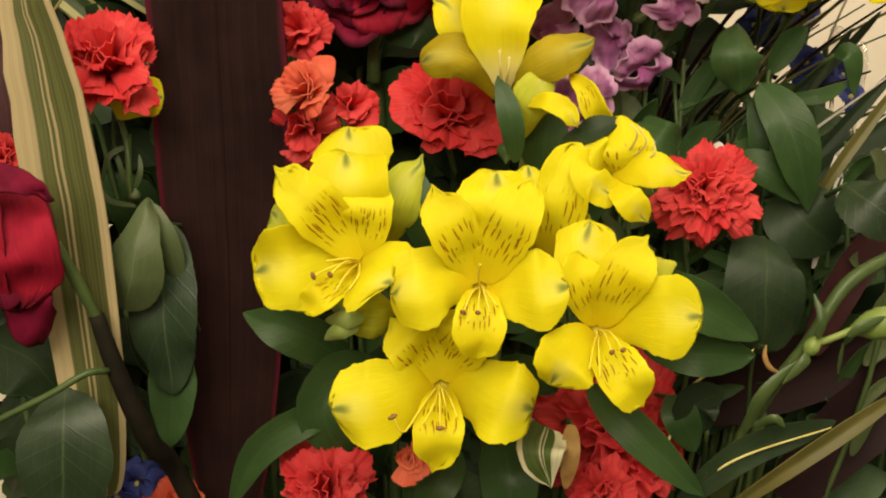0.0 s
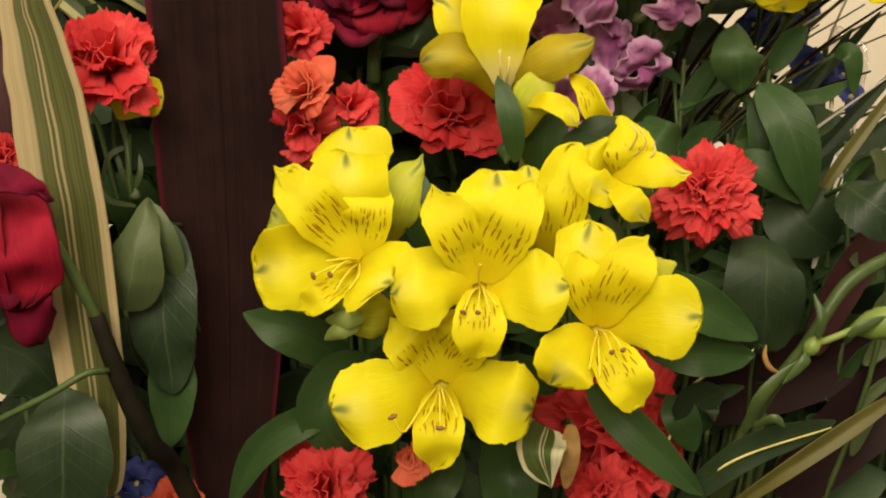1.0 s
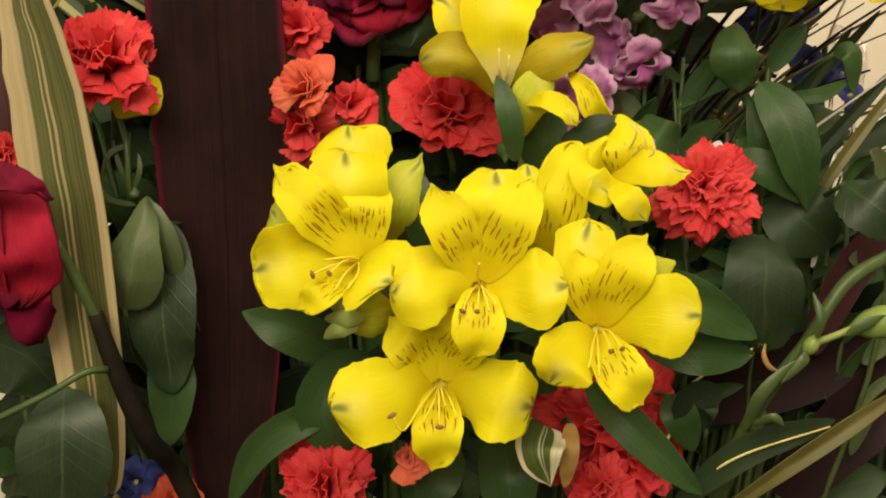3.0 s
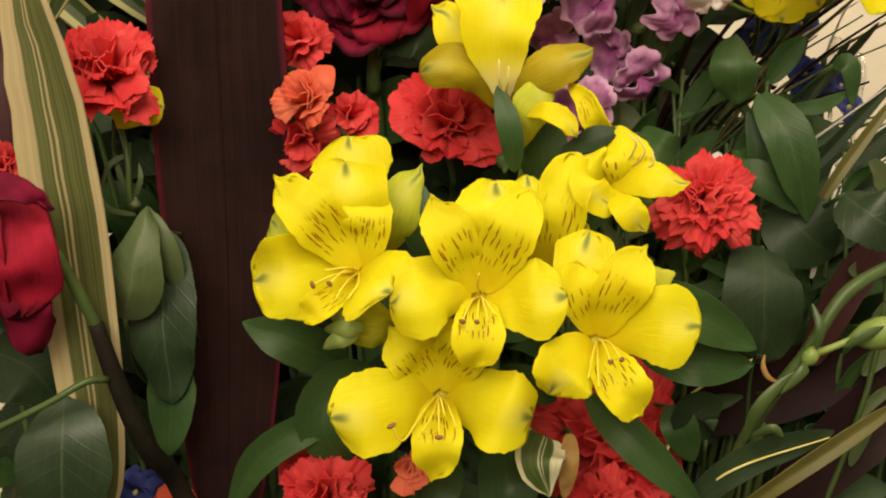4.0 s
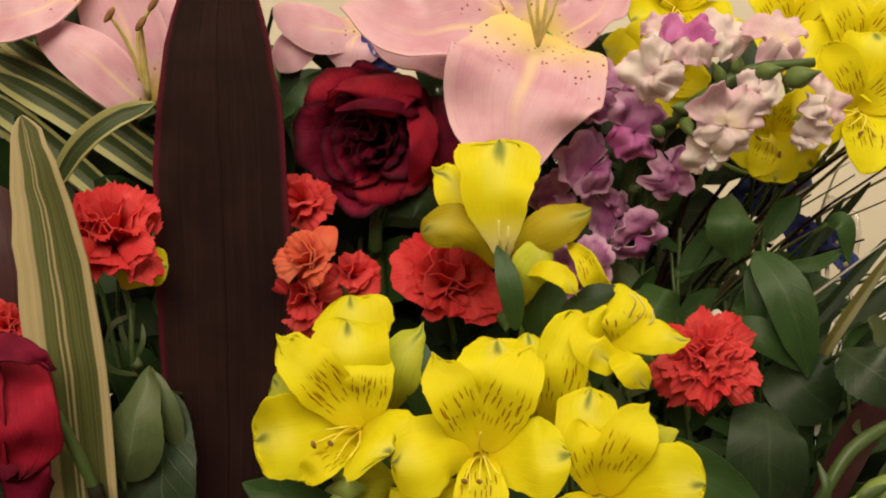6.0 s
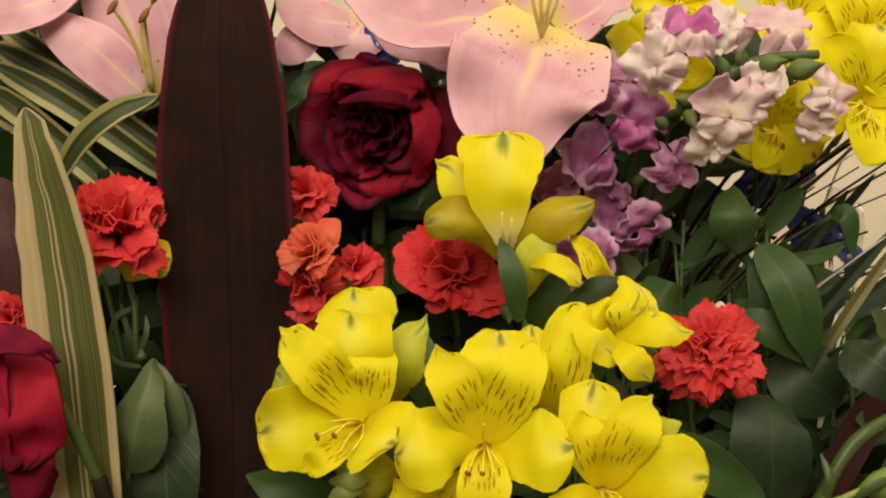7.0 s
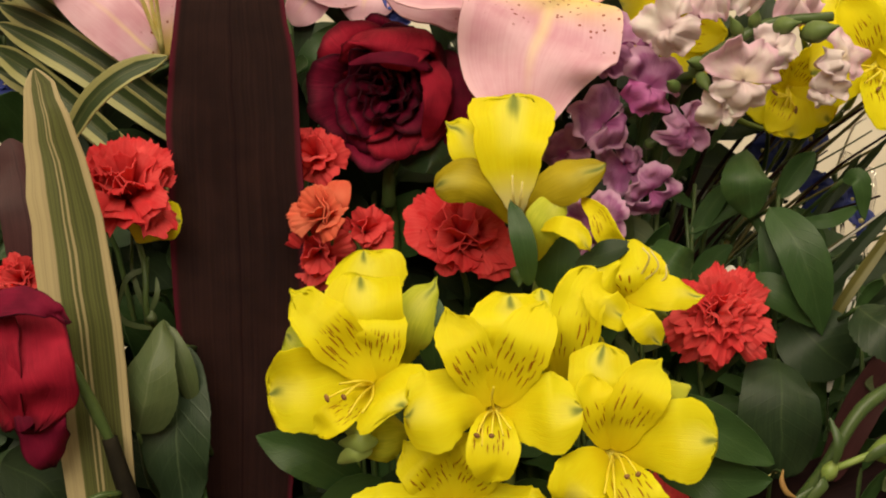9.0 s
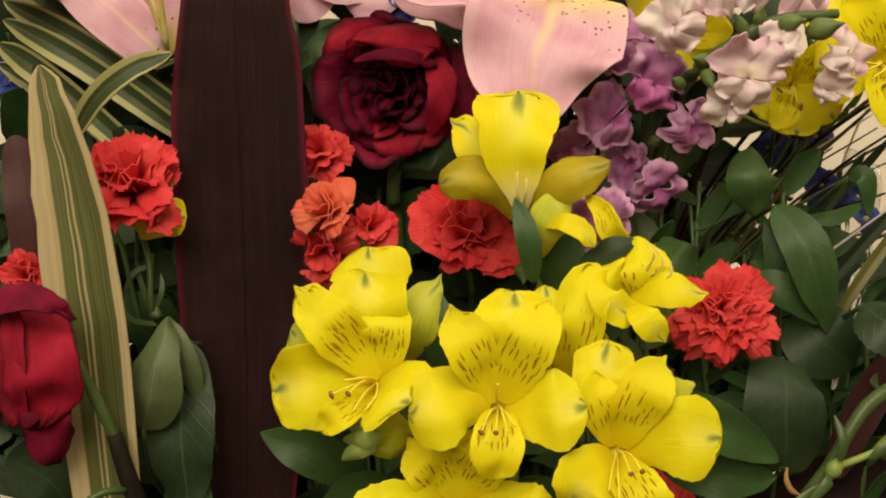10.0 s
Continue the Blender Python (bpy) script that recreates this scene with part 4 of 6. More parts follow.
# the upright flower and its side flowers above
upper = thing("alstroemeria", (0.0260, 0.0500, 0.3563), "upright yellow alstroemeria flower with a pale glow painted into its throat", "alstroemeria", "yellow alstroemeria")
trumpet = add(upper, "flower", tube([(0.0288, 0.0200, 0.3791), (0.0244, 0.0140, 0.3885), (0.0215, 0.0100, 0.3967)], (0.0018, 0.0034, 0.0040), 10, 8), M_PALESTEM, "upright yellow flower, a pale glow painted into its throat")
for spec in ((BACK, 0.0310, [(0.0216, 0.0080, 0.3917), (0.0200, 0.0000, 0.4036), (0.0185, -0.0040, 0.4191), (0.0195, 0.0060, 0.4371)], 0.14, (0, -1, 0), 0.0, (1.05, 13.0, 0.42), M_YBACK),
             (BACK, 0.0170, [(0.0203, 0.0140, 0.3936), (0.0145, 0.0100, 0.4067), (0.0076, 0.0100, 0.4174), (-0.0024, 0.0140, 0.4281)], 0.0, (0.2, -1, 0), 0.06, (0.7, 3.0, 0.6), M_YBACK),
             (BACK, 0.0165, [(0.0197, 0.0100, 0.3917), (0.0130, 0.0000, 0.4028), (0.0031, -0.0040, 0.4079), (-0.0083, 0.0040, 0.4053)], -0.35, (-0.1, -1, 0.2), 0.0, (0.7, 4.0, 0.55), M_YSHADED),
             (BACK, 0.0150, [(0.0236, 0.0080, 0.3947), (0.0289, -0.0020, 0.4021), (0.0377, -0.0040, 0.4071), (0.0511, 0.0040, 0.4128)], -0.30, (0.1, -1, 0.2), 0.06, (0.7, 3.2, 0.6), M_YSHADED),
             (OUTER, 0.0145, [(0.0269, 0.0060, 0.3788), (0.0288, -0.0040, 0.3890), (0.0320, -0.0050, 0.3958), (0.0363, 0.0000, 0.4013)], -0.25, (0, -1, 0), 0.05, (0.5, 3.0, 0.6), M_YGREEN),
             (OUTER, 0.0075, [(0.0288, -0.0040, 0.3910), (0.0343, -0.0120, 0.3925), (0.0408, -0.0140, 0.3893), (0.0443, -0.0120, 0.3841)], 0.1, (0, -1, 0.4), 0.05, (0.5, 3.0, 0.7)),
             (INNER, 0.0090, [(0.0436, 0.0040, 0.4013), (0.0489, -0.0020, 0.3958), (0.0518, -0.0040, 0.3890), (0.0588, 0.0020, 0.3804)], 0.25, (-0.5, -1, 0.2), 0.0, (0.5, 4.0, 0.6))):
    petal(upper, trumpet, *spec)
for pts in ([(0.0214, 0.0080, 0.3937), (0.0194, -0.0040, 0.4017), (0.0190, -0.0060, 0.4094)], [(0.0214, 0.0080, 0.3937), (0.0218, -0.0040, 0.4007), (0.0224, -0.0060, 0.4071)]):
    add(upper, "stamen", tube(pts, (0.0006, 0.0004), 6, 10), M_PALEFIL, "", trumpet)
add(upper, "bract", blade([(0.0250, -0.0020, 0.3713), (0.0235, -0.0080, 0.3824), (0.0212, -0.0080, 0.3920), (0.0183, -0.0040, 0.4005)], 0.0085, (0.45, 1.8, 0.8), fold=0.15, thick=0.0006, nu=16, nv=7), M_LEAF)
bud(upper, (0.0220, 0.0000, 0.3781), (0.0214, -0.0040, 0.3709), 0.0036, M_STEM)
add(upper, "leaf", blade([(0.0413, 0.0000, 0.3791), (0.0492, -0.0080, 0.3820), (0.0597, -0.0080, 0.3866)], 0.0100, (0.5, 2, 0.8), up=(0, -1, 0.8), cup=0.1, thick=0.0006, nu=14, nv=7), M_DARKLEAF)
add(upper, "leaf", blade([(0.0359, 0.0180, 0.3669), (0.0361, 0.0140, 0.3774), (0.0377, 0.0160, 0.3895)], 0.0175, (0.3, 3, 0.7), cup=0.1, thick=0.0006, nu=14, nv=7), M_LEAF)
stalk(upper, [(0.0288, 0.0200, 0.3791), (0.0301, 0.0240, 0.3696), (0.0265, 0.0400, 0.3486)], 0.0026, 0.0020, M_PALESTEM)
side = add(upper, "flower", tube([(0.0725, 0.0100, 0.3594), (0.0665, 0.0040, 0.3640), (0.0588, -0.0040, 0.3670)], (0.0022, 0.0044, 0.0036), 10, 8), M_PALESTEM, "yellow flower seen from its side")
for spec in ((INNER, 0.0215, [(0.0616, -0.0020, 0.3629), (0.0607, -0.0120, 0.3711), (0.0597, -0.0140, 0.3779), (0.0585, -0.0060, 0.3854)], -0.30, (0, -1, -0.3), 0.0, (0.5, 5.0, 0.5)),
             (OUTER, 0.0135, [(0.0579, -0.0080, 0.3689), (0.0649, -0.0180, 0.3704), (0.0721, -0.0200, 0.3701), (0.0806, -0.0160, 0.3689)], -0.1, (0, -1, 0.4), 0.06, (0.4, 3.0, 0.7)),
             (OUTER, 0.0125, [(0.0523, -0.0060, 0.3716), (0.0482, -0.0160, 0.3723), (0.0487, -0.0200, 0.3669), (0.0575, -0.0160, 0.3600)], -0.1, (0.2, -1, 0)),
             (OUTER, 0.0175, [(0.0572, -0.0060, 0.3687), (0.0509, -0.0140, 0.3722), (0.0479, -0.0140, 0.3750), (0.0463, -0.0080, 0.3781)], -0.1, (0, -1, 0)),
             (OUTER, 0.0105, [(0.0569, -0.0080, 0.3669), (0.0590, -0.0200, 0.3626), (0.0625, -0.0220, 0.3587), (0.0674, -0.0180, 0.3530)], -0.1, (0, -1, 0.1), 0.03, (0.4, 4.0, 0.6)),
             (INNER, 0.0100, [(0.0616, -0.0060, 0.3687), (0.0662, -0.0100, 0.3738), (0.0687, -0.0100, 0.3767), (0.0712, -0.0040, 0.3803)], -0.1, (0.2, -1, 0))):
    petal(upper, side, *spec)
for pts in ([(0.0598, -0.0080, 0.3708), (0.0636, -0.0200, 0.3810), (0.0614, -0.0200, 0.3851)], [(0.0598, -0.0080, 0.3708), (0.0665, -0.0200, 0.3782), (0.0640, -0.0200, 0.3844)], [(0.0598, -0.0080, 0.3708), (0.0687, -0.0180, 0.3743), (0.0696, -0.0180, 0.3794)]):
    add(upper, "stamen", tube(pts, (0.0004, 0.0003), 6, 10), M_PALEFIL, "", side)
bud(upper, (0.0640, -0.0060, 0.3639), (0.0718, -0.0080, 0.3611), 0.0048, M_PALESTEM)
back_flower = add(upper, "flower", tube([(0.0374, 0.0300, 0.3202), (0.0353, 0.0100, 0.3318), (0.0336, -0.0050, 0.3409)], (0.002, 0.004, 0.005), 10, 8), M_PALESTEM)
for spec in ((INNER, 0.0180, [(0.0371, -0.0040, 0.3373), (0.0381, -0.0140, 0.3503), (0.0399, -0.0180, 0.3639), (0.0447, -0.0120, 0.3787)], 0.08, (-0.1, -1, 0.1)),
             (OUTER, 0.0150, [(0.0353, -0.0020, 0.3370), (0.0319, -0.0080, 0.3515), (0.0299, -0.0080, 0.3611), (0.0294, -0.0020, 0.3704)], 0.0, (0, -1, 0)),
             (OUTER, 0.0120, [(0.0392, -0.0020, 0.3370), (0.0432, -0.0100, 0.3440), (0.0461, -0.0100, 0.3488), (0.0491, -0.0040, 0.3529)], 0.0, (0, -1, 0))):
    petal(upper, back_flower, *spec)

# ---- carnations ----
carnation((-0.1223, 0.0260, 0.4073), (0.10, -0.75, 0.60), 0.0192, count=38, stem=[(-0.1177, 0.0350, 0.3752), (-0.1165, 0.0400, 0.3491)], seed=21, wide=1.0, pleat=0.17)
carnation((0.0956, 0.0220, 0.3600), (-0.1, -1, 0.3), 0.0158, count=58, wide=0.80, pleat=0.22, stem=[(0.1114, 0.0400, 0.3440), (0.1270, 0.0500, 0.3295)], seed=22)
carnation((0.0021, 0.0400, 0.3889), (0.1, -0.9, 0.4), 0.0182, count=28, stem=[(0.0041, 0.0600, 0.3644)], seed=23, wide=1.15, pleat=0.13)
carnation((-0.0514, 0.0340, 0.3959), (-0.3, -1, 0.25), 0.0112, M_PEACH, 13, [(-0.0373, 0.0450, 0.3830), (-0.0318, 0.0600, 0.3555)], "small peach carnation half open beside red ones", 24, 1.0, "peach carnations", 1.2, 0.07, 70)
carnation((-0.0532, 0.0440, 0.3797), (0.0, -1, -0.2), 0.0125, count=13, stem=[(-0.0408, 0.0600, 0.3533)], seed=25, wide=1.05, pleat=0.12)
carnation((-0.0560, 0.0560, 0.4183), (-0.05, -1, 0.2), 0.0122, count=16, stem=[(-0.0507, 0.0700, 0.3868)], seed=26, wide=1.05, pleat=0.12)
carnation((-0.0344, 0.0460, 0.3888), (0.3, -1, 0.1), 0.0098, count=14, stem=[(-0.0318, 0.0600, 0.3555)], seed=27, wide=1.05, pleat=0.12)
carnation((-0.1580, 0.0150, 0.3723), (0.1, -1, 0.2), 0.0095, count=18, stem=[(-0.1603, 0.0300, 0.3335)], seed=28)
carnation((-0.0437, 0.0200, 0.2467), (0.0, -1, 0.35), 0.0170, count=50, stem=[(-0.0444, 0.0300, 0.2151)], seed=29, wide=0.9, pleat=0.2)
carnation((0.0693, 0.0450, 0.2595), (0.0, -1, 0.3), 0.0285, count=56, stem=[(0.0690, 0.0500, 0.2069)], seed=30, wide=0.8, pleat=0.2)
carnation((0.0610, 0.0220, 0.2455), (0.05, -1, 0.3), 0.0120, count=26, stem=[(0.0639, 0.0300, 0.2151)], seed=31)
carnation((-0.1074, 0.0450, 0.2324), (0.0, -1, 0.3), 0.0110, M_PEACH, 24, [(-0.1081, 0.0500, 0.2068)], "small peach carnation low beside a dark stem", 32, 1.0, "peach carnations")
carnation((-0.0110, -0.0120, 0.2692), (0.0, -1, 0.15), 0.0066, M_PEACH, 18, [(-0.0079, 0.0100, 0.2494), (-0.0049, 0.0200, 0.2259)], "small closed peach carnation bud", 33, 1.0, "peach carnations", 1.3, 0.04, 26)
peach_bud = thing("carnation_petal", (-0.0445, 0.0400, 0.4029), "single pale peach carnation petal, curled", "petal")
add(peach_bud, "petal_blade", blade([(-0.0471, 0.0420, 0.3943), (-0.0448, 0.0360, 0.4007), (-0.0443, 0.0400, 0.4083)], 0.0095, (0.4, 6, 0.5), cup=0.3, thick=0.0006, nu=14, nv=11, wild=0.05), M_PEACH)
stalk(peach_bud, [(-0.0471, 0.0420, 0.3943), (-0.0475, 0.0460, 0.3822)], 0.0010, 0.0008)
spray = thing("carnation_greens", (-0.1174, 0.0400, 0.3491), "thin green carnation leaves on a jointed stem", "carnation")
for pts in ([(-0.1164, 0.0360, 0.3570), (-0.1203, 0.0340, 0.3667), (-0.1231, 0.0360, 0.3768)], [(-0.1159, 0.0360, 0.3581), (-0.1129, 0.0340, 0.3657), (-0.1138, 0.0360, 0.3719)], [(-0.1155, 0.0360, 0.3521), (-0.1251, 0.0320, 0.3553), (-0.1303, 0.0340, 0.3647)], [(-0.1172, 0.0360, 0.3751), (-0.1240, 0.0320, 0.3711), (-0.1282, 0.0340, 0.3583)]):
    add(spray, "leaf", blade(pts, 0.0022, (0.3, 2, 0.8), thick=0.0005, nu=12, nv=5), M_PALELEAF)
bud(spray, (-0.1164, 0.0360, 0.3538), (-0.1153, 0.0360, 0.3598), 0.0026, M_PALELEAF, "node")
stalk(spray, [(-0.1171, 0.0360, 0.3794), (-0.1160, 0.0380, 0.3525)], 0.0009, 0.0008)
scrap = thing("yellow_petal", (-0.1116, 0.0360, 0.3836), "folded yellow petal behind a red carnation", "petal")
add(scrap, "petal_blade", blade([(-0.1239, 0.0400, 0.3878), (-0.1138, 0.0340, 0.3926), (-0.1032, 0.0330, 0.3930)], 0.0150, (0.2, 14, 0.4), cup=0.1, thick=0.0007, nu=12, nv=9), M_YELLOW)
stalk(scrap, [(-0.1239, 0.0400, 0.3878), (-0.1245, 0.0500, 0.3656)], 0.0008, 0.0007)

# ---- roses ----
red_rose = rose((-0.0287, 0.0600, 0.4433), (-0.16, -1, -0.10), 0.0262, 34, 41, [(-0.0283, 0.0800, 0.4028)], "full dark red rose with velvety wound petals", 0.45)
# the top and right petals are painted lit, the others keep the dark red
for pts, wd, mt, upv in (([(-0.0274, 0.0460, 0.4518), (-0.0261, 0.0390, 0.4570), (-0.0257, 0.0400, 0.4614), (-0.0260, 0.0520, 0.4678)], 0.0360, M_ROSE2, (0, -1, 0.3)), ([(-0.0121, 0.0520, 0.4250), (-0.0082, 0.0430, 0.4342), (-0.0073, 0.0430, 0.4450), (-0.0110, 0.0500, 0.4555)], 0.0120, M_ROSE2, (0.3, -1, 0)),
                         ([(-0.0034, 0.0600, 0.4221), (0.0022, 0.0520, 0.4327), (0.0022, 0.0520, 0.4459), (-0.0056, 0.0600, 0.4601)], 0.0165, M_ROSE, (0.3, -1, 0)),
                         ([(-0.0411, 0.0440, 0.4527), (-0.0308, 0.0360, 0.4543), (-0.0191, 0.0360, 0.4537), (-0.0091, 0.0440, 0.4505)], 0.0050, M_ROSE, (0, -1, 0.2))):
    add(red_rose, "petal", blade(pts, wd, (0.42, 4.5, 0.5), upv, -0.16, 0.0, 0.16, 1.6, thick=0.0007, nu=26, nv=19, wild=0.09, serrate=0.05, ragged=0.04, seed=wd * 9000), mt)
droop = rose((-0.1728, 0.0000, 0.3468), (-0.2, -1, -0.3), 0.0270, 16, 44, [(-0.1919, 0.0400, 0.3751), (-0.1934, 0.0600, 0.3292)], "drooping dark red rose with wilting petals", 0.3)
for pts, wd, mt, sh, upv in (([(-0.1454, -0.0140, 0.3650), (-0.1401, -0.0240, 0.3525), (-0.1377, -0.0260, 0.3399), (-0.1393, -0.0200, 0.3249)], 0.0250, M_ROSE2, (0.12, 9, 0.4), (0.3, -1, 0.2)), ([(-0.1655, -0.0160, 0.3611), (-0.1497, -0.0280, 0.3674), (-0.1362, -0.0300, 0.3675), (-0.1275, -0.0240, 0.3607)], 0.0120, M_ROSE, (0.2, 2.2, 0.8), (0, -1, 0.7)),
                             ([(-0.1445, -0.0140, 0.3381), (-0.1393, -0.0180, 0.3255), (-0.1385, -0.0100, 0.3083)], 0.0165, M_ROSE, (0.12, 5, 0.5), (0.4, -1, 0)), ([(-0.1534, -0.0180, 0.3632), (-0.1496, -0.0260, 0.3454), (-0.1524, -0.0160, 0.3233)], 0.0160, M_ROSE2, (0.12, 6, 0.5), (-0.4, -1, 0)), ([(-0.1375, -0.0120, 0.3625), (-0.1345, -0.0140, 0.3437), (-0.1364, -0.0100, 0.3221)], 0.0110, M_ROSE, (0.15, 6, 0.5), (0.8, -1, 0))):
    add(droop, "petal", blade(pts, wd, sh, upv, -0.08, 0.0, 0.16, 1.4, thick=0.0007, nu=24, nv=15, wild=0.13, serrate=0.05, seed=wd * 9000), mt)

# ---- pink lilies ----
lily = thing("lily", (0.0373, 0.0500, 0.4661), "large open pink lily with a yellow throat and freckles", "lily", "pink lilies")
for pts, wd, upv, cu in (([(0.0386, 0.0440, 0.4822), (0.0313, 0.0200, 0.4640), (0.0262, 0.0120, 0.4467), (0.0279, 0.0140, 0.4254)], 0.0590, (0, -1, 0.10), 0.02), ([(0.0315, 0.0450, 0.4785), (0.0127, 0.0320, 0.4827), (-0.0105, 0.0280, 0.4799), (-0.0390, 0.0340, 0.4917)], 0.0300, (0, -1, 0.5), 0.10),
                         ([(0.0413, 0.0450, 0.4784), (0.0519, 0.0420, 0.4844), (0.0622, 0.0460, 0.4916), (0.0735, 0.0560, 0.5013)], 0.0250, (-0.7, -1, 0.3), 0.15), ([(0.0328, 0.0480, 0.4812), (0.0196, 0.0450, 0.4959), (0.0045, 0.0500, 0.5146)], 0.040, (0.2, -1, 0), 0.1),
                         ([(0.0374, 0.0500, 0.4837), (0.0397, 0.0500, 0.5057), (0.0406, 0.0600, 0.5303)], 0.040, (0, -1, 0), 0.1), ([(0.0269, 0.0600, 0.4799), (-0.0045, 0.0600, 0.4777), (-0.0313, 0.0580, 0.4853)], 0.0260, (0, -1, 0.4), 0.1)):
    add(lily, "petal", blade(pts, wd, (0.42, 1.55, 0.8) if wd > 0.05 else (0.42, 2.3, 0.75), upv, cu, 0.11, 0.17, 2.4, thick=0.0010, nu=34, nv=23, wild=0.075, serrate=0.012), M_PINK)
for dx in (0, 1, 2, 3):
    a = Vector((0.0354, 0.0300, 0.4749))
    add(lily, "stamen", tube([a, a + Vector((-0.004 + 0.003 * dx, -0.012, 0.012)), a + Vector((-0.008 + 0.006 * dx, -0.018, 0.034))], (0.0008, 0.0006), 8, 10), M_PALEFIL)
add(lily, "throat", tube([(0.0393, 0.0750, 0.4719), (0.0377, 0.0550, 0.4757), (0.0368, 0.0430, 0.4770)], (0.003, 0.005, 0.007), 10, 8), M_PALESTEM)
stalk(lily, [(0.0392, 0.0740, 0.4722), (0.0415, 0.0900, 0.4336)], 0.003, 0.0026)
lily2 = thing("lily", (-0.1168, 0.0700, 0.4694), "pale pink lily half hidden behind a dark leaf", "lily", "pink lilies")
for pts, wd, upv, cu in (([(-0.1211, 0.0800, 0.4580), (-0.1260, 0.0700, 0.4626), (-0.1425, 0.0640, 0.4777), (-0.1643, 0.0700, 0.4902)], 0.0240, (0.3, -1, 0.2), -0.25), ([(-0.1225, 0.0860, 0.4598), (-0.1272, 0.0840, 0.4785), (-0.1348, 0.0820, 0.4993), (-0.1499, 0.0900, 0.5223)], 0.0330, (0, -1, 0), 0.1),
                         ([(-0.1471, 0.0800, 0.5129), (-0.1566, 0.0660, 0.4985), (-0.1704, 0.0600, 0.4917), (-0.1907, 0.0660, 0.4895)], 0.0230, (0, -1, 0.4), 0.1), ([(-0.1228, 0.0900, 0.4603), (-0.1144, 0.0900, 0.4841), (-0.1092, 0.1000, 0.5149)], 0.034, (-0.3, -1, 0), 0.1)):
    add(lily2, "petal", blade(pts, wd, (0.5, 3.0, 0.65), upv, cu, 0.04, 0.06, 1.4, thick=0.0010, nu=22, nv=13), M_PINK)
for a, b in (((-0.1257, 0.0620, 0.4818), (-0.1301, 0.0520, 0.4912)), ((-0.1194, 0.0620, 0.4818), (-0.1178, 0.0520, 0.4878)), ((-0.1221, 0.0640, 0.4844), (-0.1134, 0.0540, 0.4959))):
    s = add(lily2, "stamen", tube([(-0.1206, 0.0780, 0.4612), a, b], (0.0010, 0.0007), 8, 10), M_PALEFIL)
    d = Vector((0.002, 0, 0.003))
    add(lily2, "anther", tube([Vector(b) - d, Vector(b) - d * 0.4, Vector(b) + d * 0.4, Vector(b) + d], (0.0004, 0.0014, 0.0014, 0.0004), 8, 8), M_ANTHER, "", s)
stalk(lily2, [(-0.1225, 0.0880, 0.4589), (-0.1168, 0.1000, 0.4274)], 0.003, 0.0026)
lily3 = thing("lily", (-0.0530, 0.0950, 0.4775), "drooping pink lily petals behind the rose", "lily", "pink lilies")
for pts, wd in (([(-0.0303, 0.1000, 0.4940), (-0.0424, 0.0850, 0.4901), (-0.0549, 0.0800, 0.4916), (-0.0707, 0.0850, 0.5008)], 0.020), ([(-0.0340, 0.1000, 0.4952), (-0.0377, 0.0850, 0.4854), (-0.0397, 0.0850, 0.4748)], 0.024), ([(-0.0529, 0.0950, 0.4943), (-0.0613, 0.0850, 0.4843), (-0.0689, 0.0850, 0.4737)], 0.017)):
    add(lily3, "petal", blade(pts, wd, (0.4, 3, 0.65), (0, -1, 0.2), -0.2, 0.04, 0.08, 1.4, thick=0.0010, nu=18, nv=11), M_PINK)
stalk(lily3, [(-0.0316, 0.1000, 0.4940), (-0.0327, 0.1100, 0.4722), (-0.0329, 0.1200, 0.4459)], 0.003, 0.0026)

# ---- snapdragons ----
snap = thing("snapdragon", (0.0900, 0.0750, 0.4232), "white and pale pink snapdragon spike with green buds", "snapdragon", "snapdragons")
add(snap, "stem", tube([(0.1364, 0.0240, 0.4675), (0.1132, 0.0220, 0.4647), (0.0978, 0.0220, 0.4563), (0.0860, 0.0300, 0.4469), (0.0839, 0.0600, 0.4355), (0.0783, 0.0900, 0.3810), (0.05, 0.08, 0.08)], (0.0018, 0.0028, 0.003), 8, 24), M_STEM)
for i, (p, n, s, mt, sp) in enumerate((((0.0776, 0.0240, 0.4634), (-0.6, -1, -0.2), 0.0118, M_WHITE, 40), ((0.0922, 0.0300, 0.4751), (0.1, -1, 0.5), 0.0105, M_MAGENTA, 0), ((0.1061, 0.0360, 0.4778), (0.3, -1, 0.4), 0.0095, M_WHITE, -30), ((0.1246, 0.0300, 0.4747), (0.2, -1, 0.5), 0.0112, M_WHITE, 10),
                                     ((0.1143, 0.0180, 0.4548), (-0.5, -1, -0.1), 0.0085, M_WHITE, 70), ((0.1380, 0.0220, 0.4516), (0.6, -1, 0.1), 0.0090, M_WHITE, -50), ((0.1357, 0.0280, 0.4404), (-0.1, -1, -0.6), 0.0080, M_WHITE, 0), ((0.1020, 0.0160, 0.4434), (0.15, -1, -0.25), 0.0125, M_WHITE, 15), ((0.0977, 0.0240, 0.4339), (-0.3, -1, -0.6), 0.0085, M_WHITE, 60), ((0.0842, 0.0440, 0.4817), (-0.4, -1, 0.6), 0.0090, M_WHITE, 0))):
    floret(snap, p, n, s, M_BLUSH if mt is M_WHITE and i % 2 else mt, M_BLUSH if i in (1, 3) else mt, 60 + i, sp)
